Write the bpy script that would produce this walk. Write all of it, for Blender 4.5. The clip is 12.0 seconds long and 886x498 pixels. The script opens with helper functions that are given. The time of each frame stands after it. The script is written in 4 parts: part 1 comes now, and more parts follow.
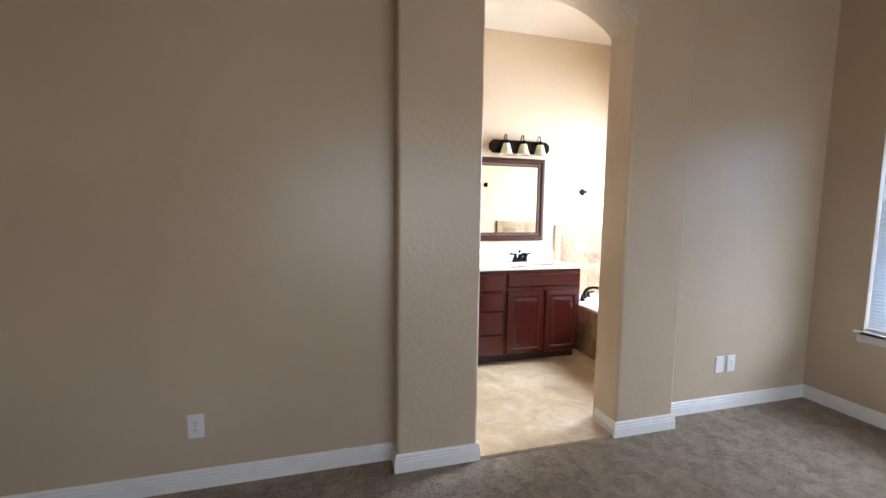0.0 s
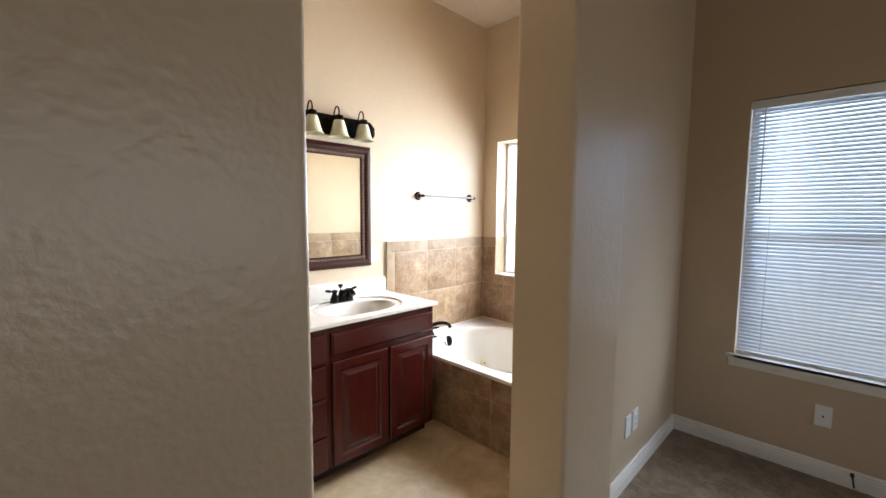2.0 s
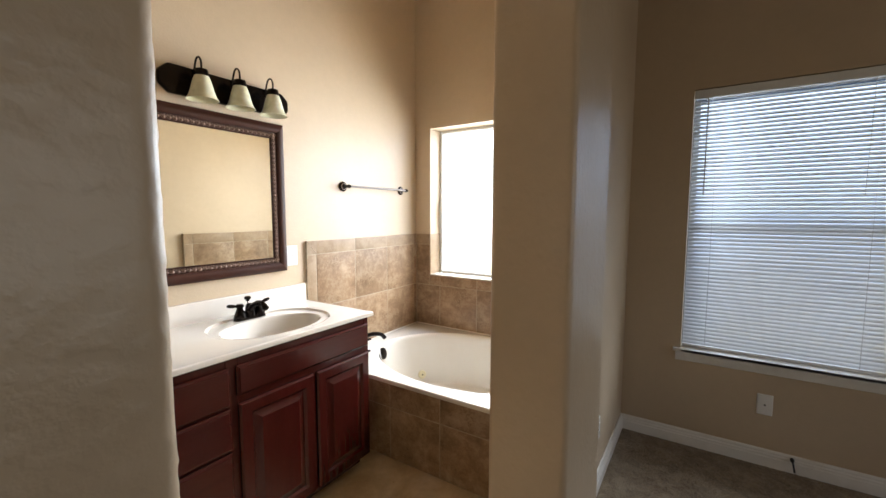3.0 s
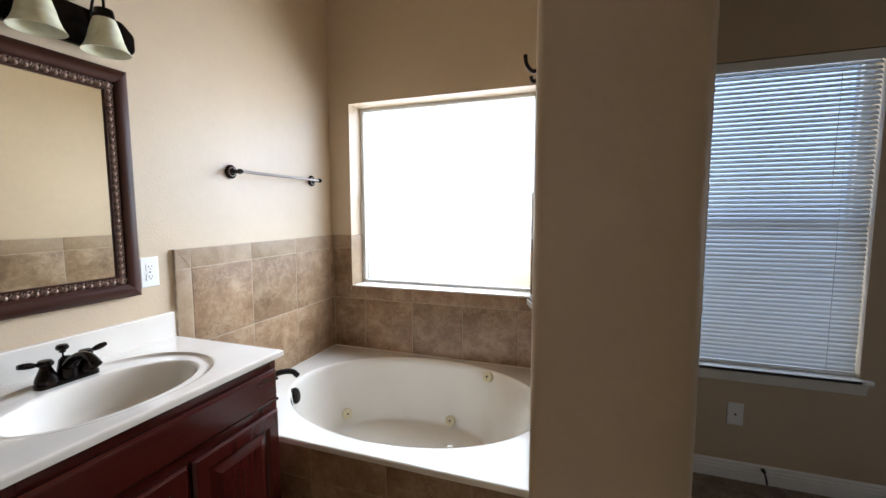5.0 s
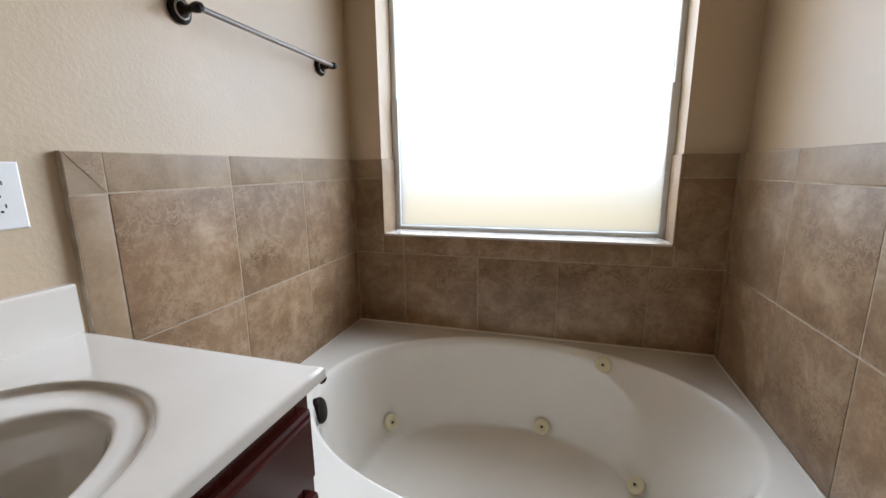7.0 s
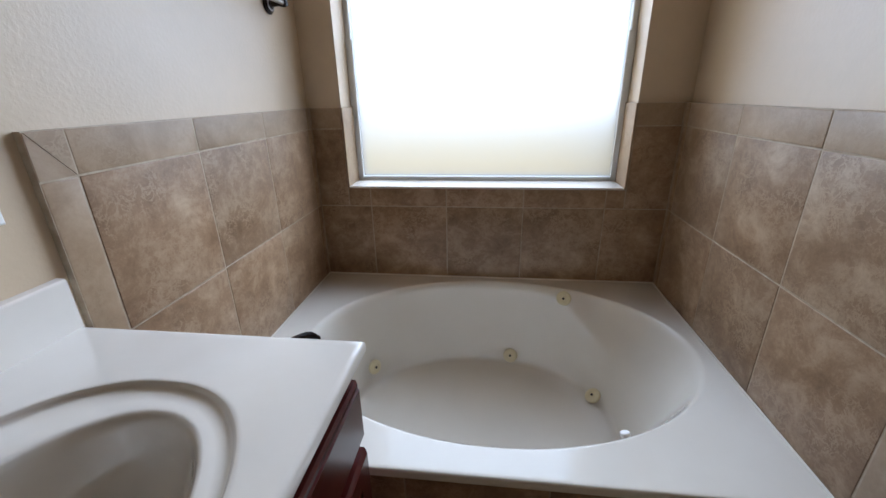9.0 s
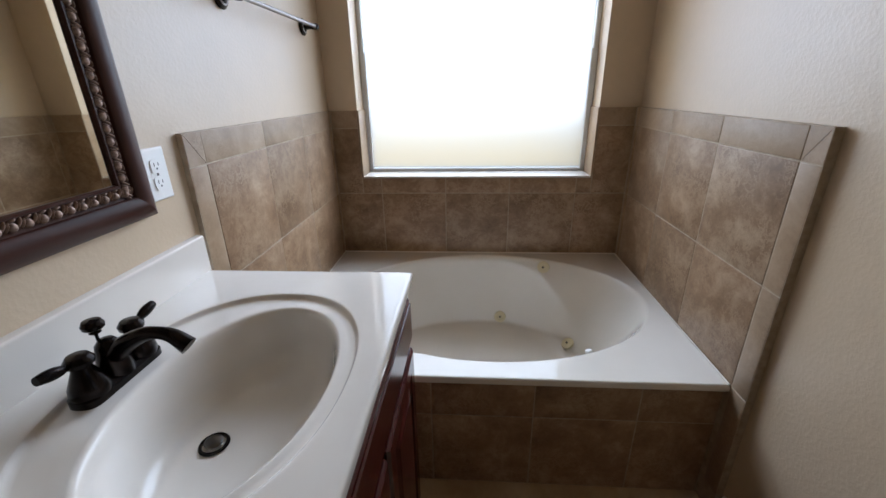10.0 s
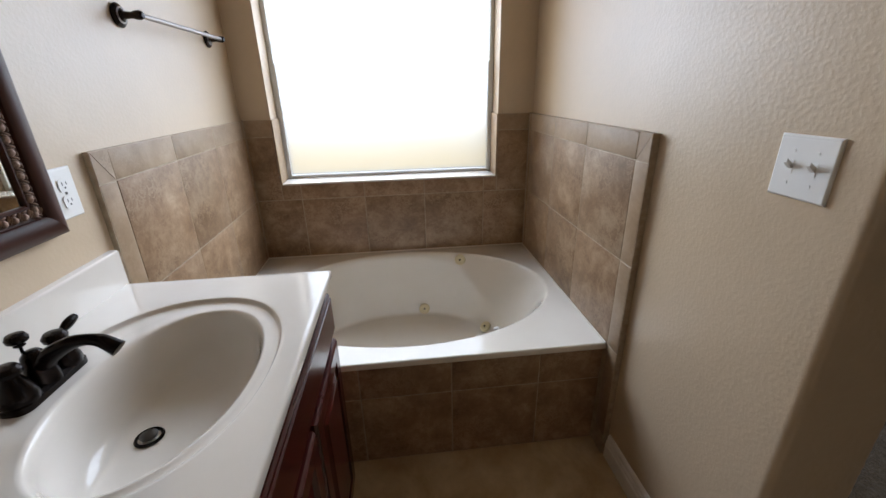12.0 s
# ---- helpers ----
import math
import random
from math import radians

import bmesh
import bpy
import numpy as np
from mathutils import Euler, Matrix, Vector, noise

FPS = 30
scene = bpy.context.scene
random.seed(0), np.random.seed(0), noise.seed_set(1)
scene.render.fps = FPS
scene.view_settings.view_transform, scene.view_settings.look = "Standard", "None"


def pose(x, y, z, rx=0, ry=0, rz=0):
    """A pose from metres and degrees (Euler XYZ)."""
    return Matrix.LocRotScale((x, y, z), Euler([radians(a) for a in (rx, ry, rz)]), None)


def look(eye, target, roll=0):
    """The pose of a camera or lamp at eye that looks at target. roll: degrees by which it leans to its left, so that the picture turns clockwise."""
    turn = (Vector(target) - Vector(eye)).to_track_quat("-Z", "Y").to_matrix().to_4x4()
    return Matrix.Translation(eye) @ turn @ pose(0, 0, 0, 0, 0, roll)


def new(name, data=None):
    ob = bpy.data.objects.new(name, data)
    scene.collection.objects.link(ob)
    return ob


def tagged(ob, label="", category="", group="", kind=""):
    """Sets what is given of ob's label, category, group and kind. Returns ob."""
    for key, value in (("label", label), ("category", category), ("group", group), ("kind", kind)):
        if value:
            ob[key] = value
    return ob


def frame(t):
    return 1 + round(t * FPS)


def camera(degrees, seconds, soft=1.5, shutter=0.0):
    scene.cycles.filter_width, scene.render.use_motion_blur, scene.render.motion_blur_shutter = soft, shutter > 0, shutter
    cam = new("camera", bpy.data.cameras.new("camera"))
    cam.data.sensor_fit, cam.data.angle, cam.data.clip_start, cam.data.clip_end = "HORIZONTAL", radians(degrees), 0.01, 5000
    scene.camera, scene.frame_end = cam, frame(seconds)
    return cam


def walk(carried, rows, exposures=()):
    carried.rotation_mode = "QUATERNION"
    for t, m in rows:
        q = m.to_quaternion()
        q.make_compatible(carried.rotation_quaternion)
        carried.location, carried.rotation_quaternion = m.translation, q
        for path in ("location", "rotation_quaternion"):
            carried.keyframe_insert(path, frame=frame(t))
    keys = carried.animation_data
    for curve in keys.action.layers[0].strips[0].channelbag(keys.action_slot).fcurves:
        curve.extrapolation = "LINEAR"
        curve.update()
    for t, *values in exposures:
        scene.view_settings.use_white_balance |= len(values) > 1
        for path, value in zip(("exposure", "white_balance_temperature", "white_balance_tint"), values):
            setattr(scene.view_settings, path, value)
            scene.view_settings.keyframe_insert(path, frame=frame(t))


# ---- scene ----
cam = camera(95.4, 12.0)
PATH = [
    (0, (-0.029, -0.023, 1.354), (0.502, 1.896, 1.165), 0.7),
    (0.5, (0.036, 0.353, 1.343), (0.896, 2.152, 1.193), 1.1),
    (1, (0.096, 0.732, 1.392), (1.183, 2.404, 1.236), 0.9),
    (1.5, (0.252, 1.064, 1.39), (1.507, 2.613, 1.231), 0.7),
    (2, (0.409, 1.339, 1.424), (1.824, 2.743, 1.253), 0.4),
    (2.5, (0.514, 1.557, 1.413), (2.076, 2.795, 1.241), 0.3),
    (3, (0.61, 1.689, 1.395), (2.284, 2.768, 1.216), 0.1),
    (3.5, (0.677, 1.771, 1.389), (2.442, 2.692, 1.204), 0.2),
    (5.5, (1.178, 2.297, 1.352), (3.067, 2.926, 1.159), -0.2),
    (6, (1.343, 2.5, 1.299), (3.23, 3.122, 1.071), -0.2),
    (6.5, (1.489, 2.654, 1.199), (3.371, 3.263, 0.904), -0.5),
    (7, (1.665, 2.791, 1.183), (3.544, 3.35, 0.786), -0.6),
    (9, (1.611, 2.937, 1.267), (3.464, 3.165, 0.549), -1.1),
    (9.5, (1.403, 2.965, 1.294), (3.259, 3.127, 0.566), -1.0),
    (10, (1.239, 3.0, 1.31), (3.095, 3.132, 0.576), -1.0),
    (10.5, (1.122, 3.038, 1.302), (2.977, 3.153, 0.565), -1.1),
    (11, (1.065, 3.033, 1.304), (2.923, 3.105, 0.567), -1.3),
    (11.5, (1.056, 3.009, 1.321), (2.915, 2.975, 0.583), -1.3),
    (12, (1.093, 2.938, 1.351), (2.941, 2.739, 0.613), -1.2),
]
EXPOSURES = [(0.0, 1.2, 5700, 12), (1.0, 0.72, 5800, 12), (2.0, 0.38, 6200, 12), (2.5, 0.22, 6600, 12), (3.5, -0.06, 6500, 12), (5.5, -0.65, 5900, 11),
             (6.5, -1.05, 6300, 12), (7.0, -1.06, 6100, 12), (9.0, -1.22, 5600, 12), (10.5, -1.10, 5900, 13), (12.0, -1.02, 6100, 13)]
walk(cam, [(t, look(eye, target, roll)) for t, eye, target, roll in PATH], EXPOSURES)

# ---- world and light ----
world = bpy.data.worlds.new("sky_world")
scene.world = world
world.use_nodes = True
wn = world.node_tree.nodes
sky = wn.new("ShaderNodeTexSky")
sky.sky_type = 'NISHITA'
sky.sun_disc = False
sky.sun_elevation = radians(52)
sky.sun_rotation = radians(302)
wn["Background"].inputs["Strength"].default_value = 0.12
world.node_tree.links.new(sky.outputs[0], wn["Background"].inputs[0])

sun = new("sun", bpy.data.lights.new("sun", 'SUN'))
sun.data.energy, sun.data.angle, sun.data.color = 3.0, radians(0.5), (1.0, 0.95, 0.87)
sun.matrix_world = look((0, 0, 10), (0.80 * 6, -0.50 * 6, 10 - 1.21 * 6))


def window_lamp(name, place, way, width, height, watts, color):
    """Daylight that enters by a window's opening."""
    data = bpy.data.lights.new(name, 'AREA')
    data.shape, data.size, data.size_y = 'RECTANGLE', width, height
    data.energy, data.color = watts, color
    ob = new(name, data)
    ob.matrix_world = look(place, Vector(place) + Vector(way))
    return ob


bath_sky = window_lamp("bath_daylight", (4.05, 2.87, 2.36), (-1, 0.27, -0.12), 2.2, 2.3, 445, (0.785, 0.885, 1.0))
bath_sky.data.spread = radians(140)
window_lamp("bedroom_daylight", (3.60, 1.32, 1.34), (-1, 0, 0), 0.88, 1.44, 41, (0.79, 0.885, 1.0))
window_lamp("second_bedroom_daylight", (1.35, -2.72, 1.36), (0, 1, 0), 3.8, 1.44, 21, (0.93, 0.93, 0.93))


# ---- materials ----
def material(name, color, rough=0.5, metal=0.0, spec=0.5, coat=0.0):
    m = bpy.data.materials.new(name)
    m.use_nodes = True
    b = m.node_tree.nodes["Principled BSDF"]
    b.inputs["Base Color"].default_value = (*color, 1)
    b.inputs["Roughness"].default_value = rough
    b.inputs["Metallic"].default_value = metal
    b.inputs["Specular IOR Level"].default_value = spec
    b.inputs["Coat Weight"].default_value = coat
    return m


class Nodes:
    """Small helper to wire a node material."""

    def __init__(self, m, per_object=False):
        self.tree = m.node_tree
        self.n, self.l = m.node_tree.nodes, m.node_tree.links
        self.bsdf = self.n["Principled BSDF"]
        self.co = self.n.new("ShaderNodeTexCoord").outputs["Object"]
        if per_object:
            info = self.n.new("ShaderNodeObjectInfo").outputs["Random"]
            self.random = info
            add = self.n.new("ShaderNodeVectorMath")
            add.operation = 'MULTIPLY_ADD'
            comb = self.n.new("ShaderNodeCombineXYZ")
            for k in range(3):
                self.l.new(info, comb.inputs[k])
            add.inputs[1].default_value = (17.3, 9.1, 5.7)
            self.l.new(comb.outputs[0], add.inputs[0])
            self.l.new(self.co, add.inputs[2])
            self.co = add.outputs[0]

    def noise(self, scale, detail=4, rough=0.55, stretch=(1, 1, 1), distort=0.0):
        t = self.n.new("ShaderNodeTexNoise")
        t.inputs["Scale"].default_value, t.inputs["Detail"].default_value = scale, detail
        t.inputs["Roughness"].default_value, t.inputs["Distortion"].default_value = rough, distort
        mp = self.n.new("ShaderNodeMapping")
        mp.inputs["Scale"].default_value = stretch
        self.l.new(self.co, mp.inputs["Vector"])
        self.l.new(mp.outputs[0], t.inputs["Vector"])
        return t.outputs["Fac"]

    def ramp(self, fac, stops):
        r = self.n.new("ShaderNodeValToRGB")
        el = r.color_ramp.elements
        while len(el) < len(stops):
            el.new(0.5)
        for e, (p, c) in zip(el, stops):
            e.position = p
            e.color = (*c, 1) if len(c) == 3 else c
        self.l.new(fac, r.inputs[0])
        return r.outputs[0]

    def mix(self, a, b, fac, mode='MIX'):
        x = self.n.new("ShaderNodeMix")
        x.data_type, x.blend_type = 'RGBA', mode
        for sock, val in ((x.inputs[0], fac), (x.inputs[6], a), (x.inputs[7], b)):
            if isinstance(val, bpy.types.NodeSocket):
                self.l.new(val, sock)
            else:
                sock.default_value = val if not isinstance(val, tuple) else (*val, 1)
        return x.outputs[2]

    def math(self, op, a, b):
        x = self.n.new("ShaderNodeMath")
        x.operation = op
        for sock, val in zip(x.inputs, (a, b)):
            if isinstance(val, bpy.types.NodeSocket):
                self.l.new(val, sock)
            else:
                sock.default_value = val
        return x.outputs[0]

    def color(self, c):
        self.l.new(c, self.bsdf.inputs["Base Color"])

    def rough(self, fac, lo, hi):
        r = self.n.new("ShaderNodeMapRange")
        r.inputs["To Min"].default_value, r.inputs["To Max"].default_value = lo, hi
        self.l.new(fac, r.inputs[0])
        self.l.new(r.outputs[0], self.bsdf.inputs["Roughness"])

    def bump(self, height, strength, distance):
        b = self.n.new("ShaderNodeBump")
        b.inputs["Strength"].default_value, b.inputs["Distance"].default_value = strength, distance
        self.l.new(height, b.inputs["Height"])
        self.l.new(b.outputs[0], self.bsdf.inputs["Normal"])


def plaster(name, color, rough=0.5, strength=0.35, spec=0.4):
    """Orange-peel textured wall paint."""
    m = material(name, color, rough, spec=spec)
    k = Nodes(m)
    big = k.noise(1.3, 3)
    fine = k.noise(26, 4)
    dark = tuple(c * 0.93 for c in color)
    light = tuple(min(1, c * 1.05) for c in color)
    base = k.ramp(big, [(0.3, dark), (0.7, light)])
    k.color(k.mix(base, k.ramp(fine, [(0.35, (0.94, 0.94, 0.94)), (0.65, (1, 1, 1))]), 0.5, 'MULTIPLY'))
    peel = k.ramp(k.noise(95, 3, 0.5), [(0.42, (0, 0, 0)), (0.62, (1, 1, 1))])
    both = k.math('ADD', peel, k.math('MULTIPLY', k.noise(38, 3), 0.7))
    k.bump(both, strength, 0.0022)
    k.rough(fine, rough - 0.06, rough + 0.08)
    return m


WALL = plaster("tan_wall_paint", (0.56, 0.436, 0.296), 0.34, strength=0.10, spec=0.75)
CEILING = plaster("ceiling_paint", (0.66, 0.56, 0.44), 0.8, 0.5)

TRIM = material("trim_paint", (0.80, 0.77, 0.71), 0.34)
k = Nodes(TRIM)
k.color(k.mix((0.82, 0.79, 0.73), (0.68, 0.63, 0.55), k.ramp(k.noise(9, 5), [(0.5, (0, 0, 0)), (0.85, (0.7, 0.7, 0.7))])))
k.bump(k.noise(60, 3), 0.1, 0.001)

CARPET = material("brown_carpet", (0.2, 0.16, 0.115), 0.95, spec=0.1)
k = Nodes(CARPET)
pile = k.noise(150, 4, 0.7)
c1 = k.ramp(pile, [(0.3, (0.20, 0.142, 0.086)), (0.55, (0.37, 0.28, 0.18)), (0.75, (0.52, 0.41, 0.28))])
c2 = k.ramp(k.noise(11, 6, 0.7, distort=0.5), [(0.40, (0.55, 0.53, 0.50)), (0.62, (1, 1, 1))])
k.color(k.mix(c1, c2, 0.9, 'MULTIPLY'))
k.bump(k.math('ADD', pile, k.noise(45, 4)), 0.9, 0.01)
CARPET.node_tree.nodes["Principled BSDF"].inputs["Sheen Weight"].default_value = 0.25

VINYL = material("beige_stone_vinyl", (0.5, 0.42, 0.3), 0.35, coat=1.0)
k = Nodes(VINYL)
v1 = k.ramp(k.noise(4.5, 8, 0.62, distort=0.6), [(0.32, (0.40, 0.27, 0.14)), (0.5, (0.52, 0.385, 0.225)), (0.68, (0.66, 0.53, 0.365))])
v2 = k.ramp(k.noise(22, 5), [(0.3, (0.82, 0.8, 0.78)), (0.7, (1, 1, 1))])
k.color(k.mix(v1, v2, 0.8, 'MULTIPLY'))
k.rough(k.noise(12, 5), 0.22, 0.42)
VINYL.node_tree.nodes['Principled BSDF'].inputs['Coat Roughness'].default_value = 0.34
k.bump(k.noise(35, 4), 0.12, 0.002)


def tile_material(name, dark, mid, light):
    m = material(name, mid, 0.42)
    k = Nodes(m, per_object=True)
    cloud = k.noise(9.5, 10, 0.74, distort=0.25)
    body = k.ramp(cloud, [(0.34, dark), (0.5, mid), (0.66, light)])
    tone = k.ramp(k.random, [(0.0, (0.88, 0.88, 0.88)), (1.0, (1.06, 1.04, 1.02))])
    body = k.mix(body, tone, 1.0, 'MULTIPLY')
    vein = k.ramp(k.noise(30, 7, 0.70, distort=0.5), [(0.455, (0, 0, 0)), (0.5, (1, 1, 1)), (0.545, (0, 0, 0))])
    patch = k.ramp(k.noise(6, 5), [(0.44, (0, 0, 0)), (0.60, (1, 1, 1))])
    body = k.mix(body, light, k.math('MULTIPLY', k.math('MULTIPLY', vein, patch), 0.65))
    k.color(body)
    k.rough(cloud, 0.28, 0.44)
    k.bump(k.math('ADD', cloud, k.math('MULTIPLY', k.noise(60, 4), 0.3)), 0.18, 0.003)
    return m


TILE = tile_material("brown_stone_tile", (0.18, 0.105, 0.053), (0.28, 0.176, 0.098), (0.43, 0.308, 0.195))
BORDER = tile_material("tan_border_tile", (0.25, 0.168, 0.097), (0.31, 0.215, 0.13), (0.38, 0.275, 0.178))
GROUT = material("beige_grout", (0.50, 0.43, 0.33), 0.85)
k = Nodes(GROUT)
k.color(k.ramp(k.noise(40, 4), [(0.3, (0.34, 0.265, 0.18)), (0.7, (0.47, 0.385, 0.28))]))

ACRYLIC = material("white_tub_acrylic", (0.82, 0.80, 0.76), 0.16, coat=1.0)
k = Nodes(ACRYLIC)
k.color(k.ramp(k.noise(3, 5), [(0.3, (0.71, 0.655, 0.565)), (0.7, (0.755, 0.705, 0.62))]))
k.rough(k.noise(14, 5), 0.06, 0.13)
MARBLE = material("white_cultured_marble", (0.80, 0.775, 0.74), 0.14, coat=1.0)
k = Nodes(MARBLE)
k.color(k.ramp(k.noise(5, 6), [(0.3, (0.71, 0.65, 0.57)), (0.7, (0.76, 0.705, 0.63))]))
k.rough(k.noise(20, 5), 0.05, 0.10)
for glossy in (MARBLE, ACRYLIC):
    glossy.node_tree.nodes["Principled BSDF"].inputs["Coat IOR"].default_value = 1.62
CAULK = material("white_caulk", (0.72, 0.67, 0.58), 0.6)


def wood(name, dark, light, rough, along='z', spec=0.5):
    m = material(name, light, rough, spec=spec)
    k = Nodes(m, per_object=True)
    st = {'z': (14, 14, 1.1), 'x': (1.1, 14, 14), 'y': (14, 1.1, 14)}[along]
    g = k.noise(3.2, 7, 0.6, st, 0.6)
    fine = k.noise(22, 4, 0.6, st)
    c = k.ramp(g, [(0.3, dark), (0.7, light)])
    k.color(k.mix(c, k.ramp(fine, [(0.3, (0.86, 0.84, 0.84)), (0.65, (1, 1, 1))]), 0.35, 'MULTIPLY'))
    k.rough(fine, rough - 0.012, rough + 0.012)
    k.bump(k.noise(45, 3), 0.02, 0.001)
    return m


CHERRY = wood("dark_cherry_wood", (0.043, 0.0052, 0.0040), (0.054, 0.0070, 0.0050), 0.21, spec=0.42)
CHERRY_X = wood("dark_cherry_wood_rails", (0.043, 0.0052, 0.0040), (0.054, 0.0070, 0.0050), 0.21, 'x', 0.42)
TOEKICK = material("black_toe_kick", (0.03, 0.012, 0.01), 0.6)
FRAME_X = wood("mahogany_frame_rails", (0.027, 0.0080, 0.0048), (0.048, 0.0145, 0.0080), 0.32, 'x', 0.3)
FRAME_Z = wood("mahogany_frame_stiles", (0.027, 0.0080, 0.0048), (0.048, 0.0145, 0.0080), 0.32, 'z', 0.3)

BRONZE = material("oil_rubbed_bronze", (0.022, 0.016, 0.014), 0.28, 0.75)
k = Nodes(BRONZE)
k.color(k.ramp(k.noise(30, 5), [(0.35, (0.006, 0.005, 0.0045)), (0.75, (0.022, 0.014, 0.011))]))
k.rough(k.noise(40, 4), 0.16, 0.32)
BEADING = material("antique_bronze_beading", (0.13, 0.085, 0.065), 0.38, 0.5)
k = Nodes(BEADING)
k.color(k.ramp(k.noise(90, 5), [(0.35, (0.14, 0.082, 0.058)), (0.7, (0.40, 0.285, 0.22))]))
NICKEL = material("brushed_bar_metal", (0.24, 0.215, 0.20), 0.3, 0.9)
k = Nodes(NICKEL)
k.rough(k.noise(60, 3, 0.5, (1, 20, 20)), 0.22, 0.4)
CHROME = material("drain_steel", (0.12, 0.115, 0.11), 0.3, 1.0)
MIRROR = material("mirror_silver", (0.84, 0.84, 0.77), 0.02, 1.0)
PLASTIC = material("white_plastic", (0.78, 0.77, 0.74), 0.32)
k = Nodes(PLASTIC)
k.rough(k.noise(30, 4), 0.26, 0.42)
CREAM = material("cream_jet_plastic", (0.70, 0.62, 0.40), 0.35)
DARK = material("dark_slot", (0.02, 0.018, 0.016), 0.6)
VINYL_FRAME = material("white_window_vinyl", (0.72, 0.73, 0.72), 0.4)
k = Nodes(VINYL_FRAME)
k.rough(k.noise(30, 3), 0.32, 0.5)

SHADE = material("cream_alabaster_glass", (0.78, 0.72, 0.55), 0.3)
k = Nodes(SHADE)
k.color(k.ramp(k.noise(14, 6, distort=1.0), [(0.3, (0.54, 0.52, 0.34)), (0.7, (0.72, 0.71, 0.55))]))
SHADE.node_tree.nodes["Principled BSDF"].inputs["Subsurface Weight"].default_value = 0.25
SHADE.node_tree.nodes["Principled BSDF"].inputs["Subsurface Radius"].default_value = (0.02, 0.018, 0.012)

# slats of thin white vinyl let some daylight through
SLAT = material("white_blind_slat", (0.70, 0.70, 0.69), 0.7, spec=0.2)
k = Nodes(SLAT, per_object=True)
tr = k.n.new("ShaderNodeBsdfTranslucent")
tr.inputs["Color"].default_value = (0.66, 0.68, 0.70, 1)
ms = k.n.new("ShaderNodeMixShader")
ms.inputs[0].default_value = 0.33
k.l.new(k.bsdf.outputs[0], ms.inputs[1])
k.l.new(tr.outputs[0], ms.inputs[2])
k.l.new(ms.outputs[0], k.n["Material Output"].inputs[0])

GLASS = bpy.data.materials.new("clear_glass")
GLASS.use_nodes = True
gb = GLASS.node_tree.nodes["Principled BSDF"]
gb.inputs["Transmission Weight"].default_value = 1.0
gb.inputs["Base Color"].default_value = (0.17, 0.205, 0.26, 1)
gb.inputs["Roughness"].default_value = 0.02
gb.inputs["IOR"].default_value = 1.1

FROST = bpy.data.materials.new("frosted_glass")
FROST.use_nodes = True
fk = Nodes(FROST)
rf = fk.n.new("ShaderNodeBsdfRefraction")
rf.inputs["Roughness"].default_value, rf.inputs["IOR"].default_value = 0.85, 1.25
rf.inputs["Color"].default_value = (0.37, 0.37, 0.368, 1)
ft = fk.n.new("ShaderNodeBsdfTranslucent")
ft.inputs["Color"].default_value = (0.37, 0.37, 0.368, 1)
fm = fk.n.new("ShaderNodeMixShader")
fm.inputs[0].default_value = 0.2
fb = fk.n.new("ShaderNodeBump")
fb.inputs["Strength"].default_value, fb.inputs["Distance"].default_value = 0.15, 0.001
fk.l.new(fk.noise(130, 3), fb.inputs["Height"])
fk.l.new(fb.outputs[0], rf.inputs["Normal"])
fk.l.new(rf.outputs[0], fm.inputs[1])
fk.l.new(ft.outputs[0], fm.inputs[2])
fk.l.new(fm.outputs[0], fk.n["Material Output"].inputs[0])

# emissive stand-in for the sunlit lawn: yellow low down, bluish towards the top
LAWN_GLOW = bpy.data.materials.new("glowing_lawn_backdrop")
LAWN_GLOW.use_nodes = True
lk = Nodes(LAWN_GLOW)
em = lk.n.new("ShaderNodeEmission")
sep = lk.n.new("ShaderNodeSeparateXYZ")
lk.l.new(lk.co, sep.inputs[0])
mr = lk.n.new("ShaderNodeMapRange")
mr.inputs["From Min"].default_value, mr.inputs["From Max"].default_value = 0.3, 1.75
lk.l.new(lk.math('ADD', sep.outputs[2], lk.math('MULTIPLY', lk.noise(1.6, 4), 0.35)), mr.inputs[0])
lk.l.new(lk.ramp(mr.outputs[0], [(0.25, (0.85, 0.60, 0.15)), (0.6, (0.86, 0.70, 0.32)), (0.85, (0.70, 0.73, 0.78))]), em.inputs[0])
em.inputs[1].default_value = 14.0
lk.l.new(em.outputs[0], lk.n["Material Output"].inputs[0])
GRASS = material("dry_lawn", (0.22, 0.19, 0.07), 0.9)
k = Nodes(GRASS)
k.color(k.ramp(k.noise(2.5, 6), [(0.3, (0.13, 0.13, 0.04)), (0.7, (0.34, 0.27, 0.11))]))
STUCCO = plaster("pale_stucco", (0.52, 0.50, 0.47), 0.8)


# ---- mesh helpers ----
def thing(name, at, label, category, group="", kind=""):
    ob = new(name)
    ob.empty_display_size = 0.05
    ob.location = at
    return tagged(ob, label, category, group, kind)


def finish(bm, name, mat, smooth):
    bmesh.ops.recalc_face_normals(bm, faces=bm.faces)
    me = bpy.data.meshes.new(name)
    bm.to_mesh(me)
    bm.free()
    me.materials.append(mat)
    if smooth:
        me.shade_smooth()
        me.set_sharp_from_angle(angle=radians(smooth))
    return me


def part(name, bm, mat, parent=None, label="", smooth=35):
    """One mesh in world coordinates, linked under its thing or part."""
    me = bm if isinstance(bm, bpy.types.Mesh) else finish(bm, name, mat, smooth)
    ob = new(name, me)
    if parent:
        ob.parent = parent
        ob.matrix_parent_inverse = Matrix.Translation(-parent.location) if not parent.parent else Matrix.Identity(4)
    return tagged(ob, label)


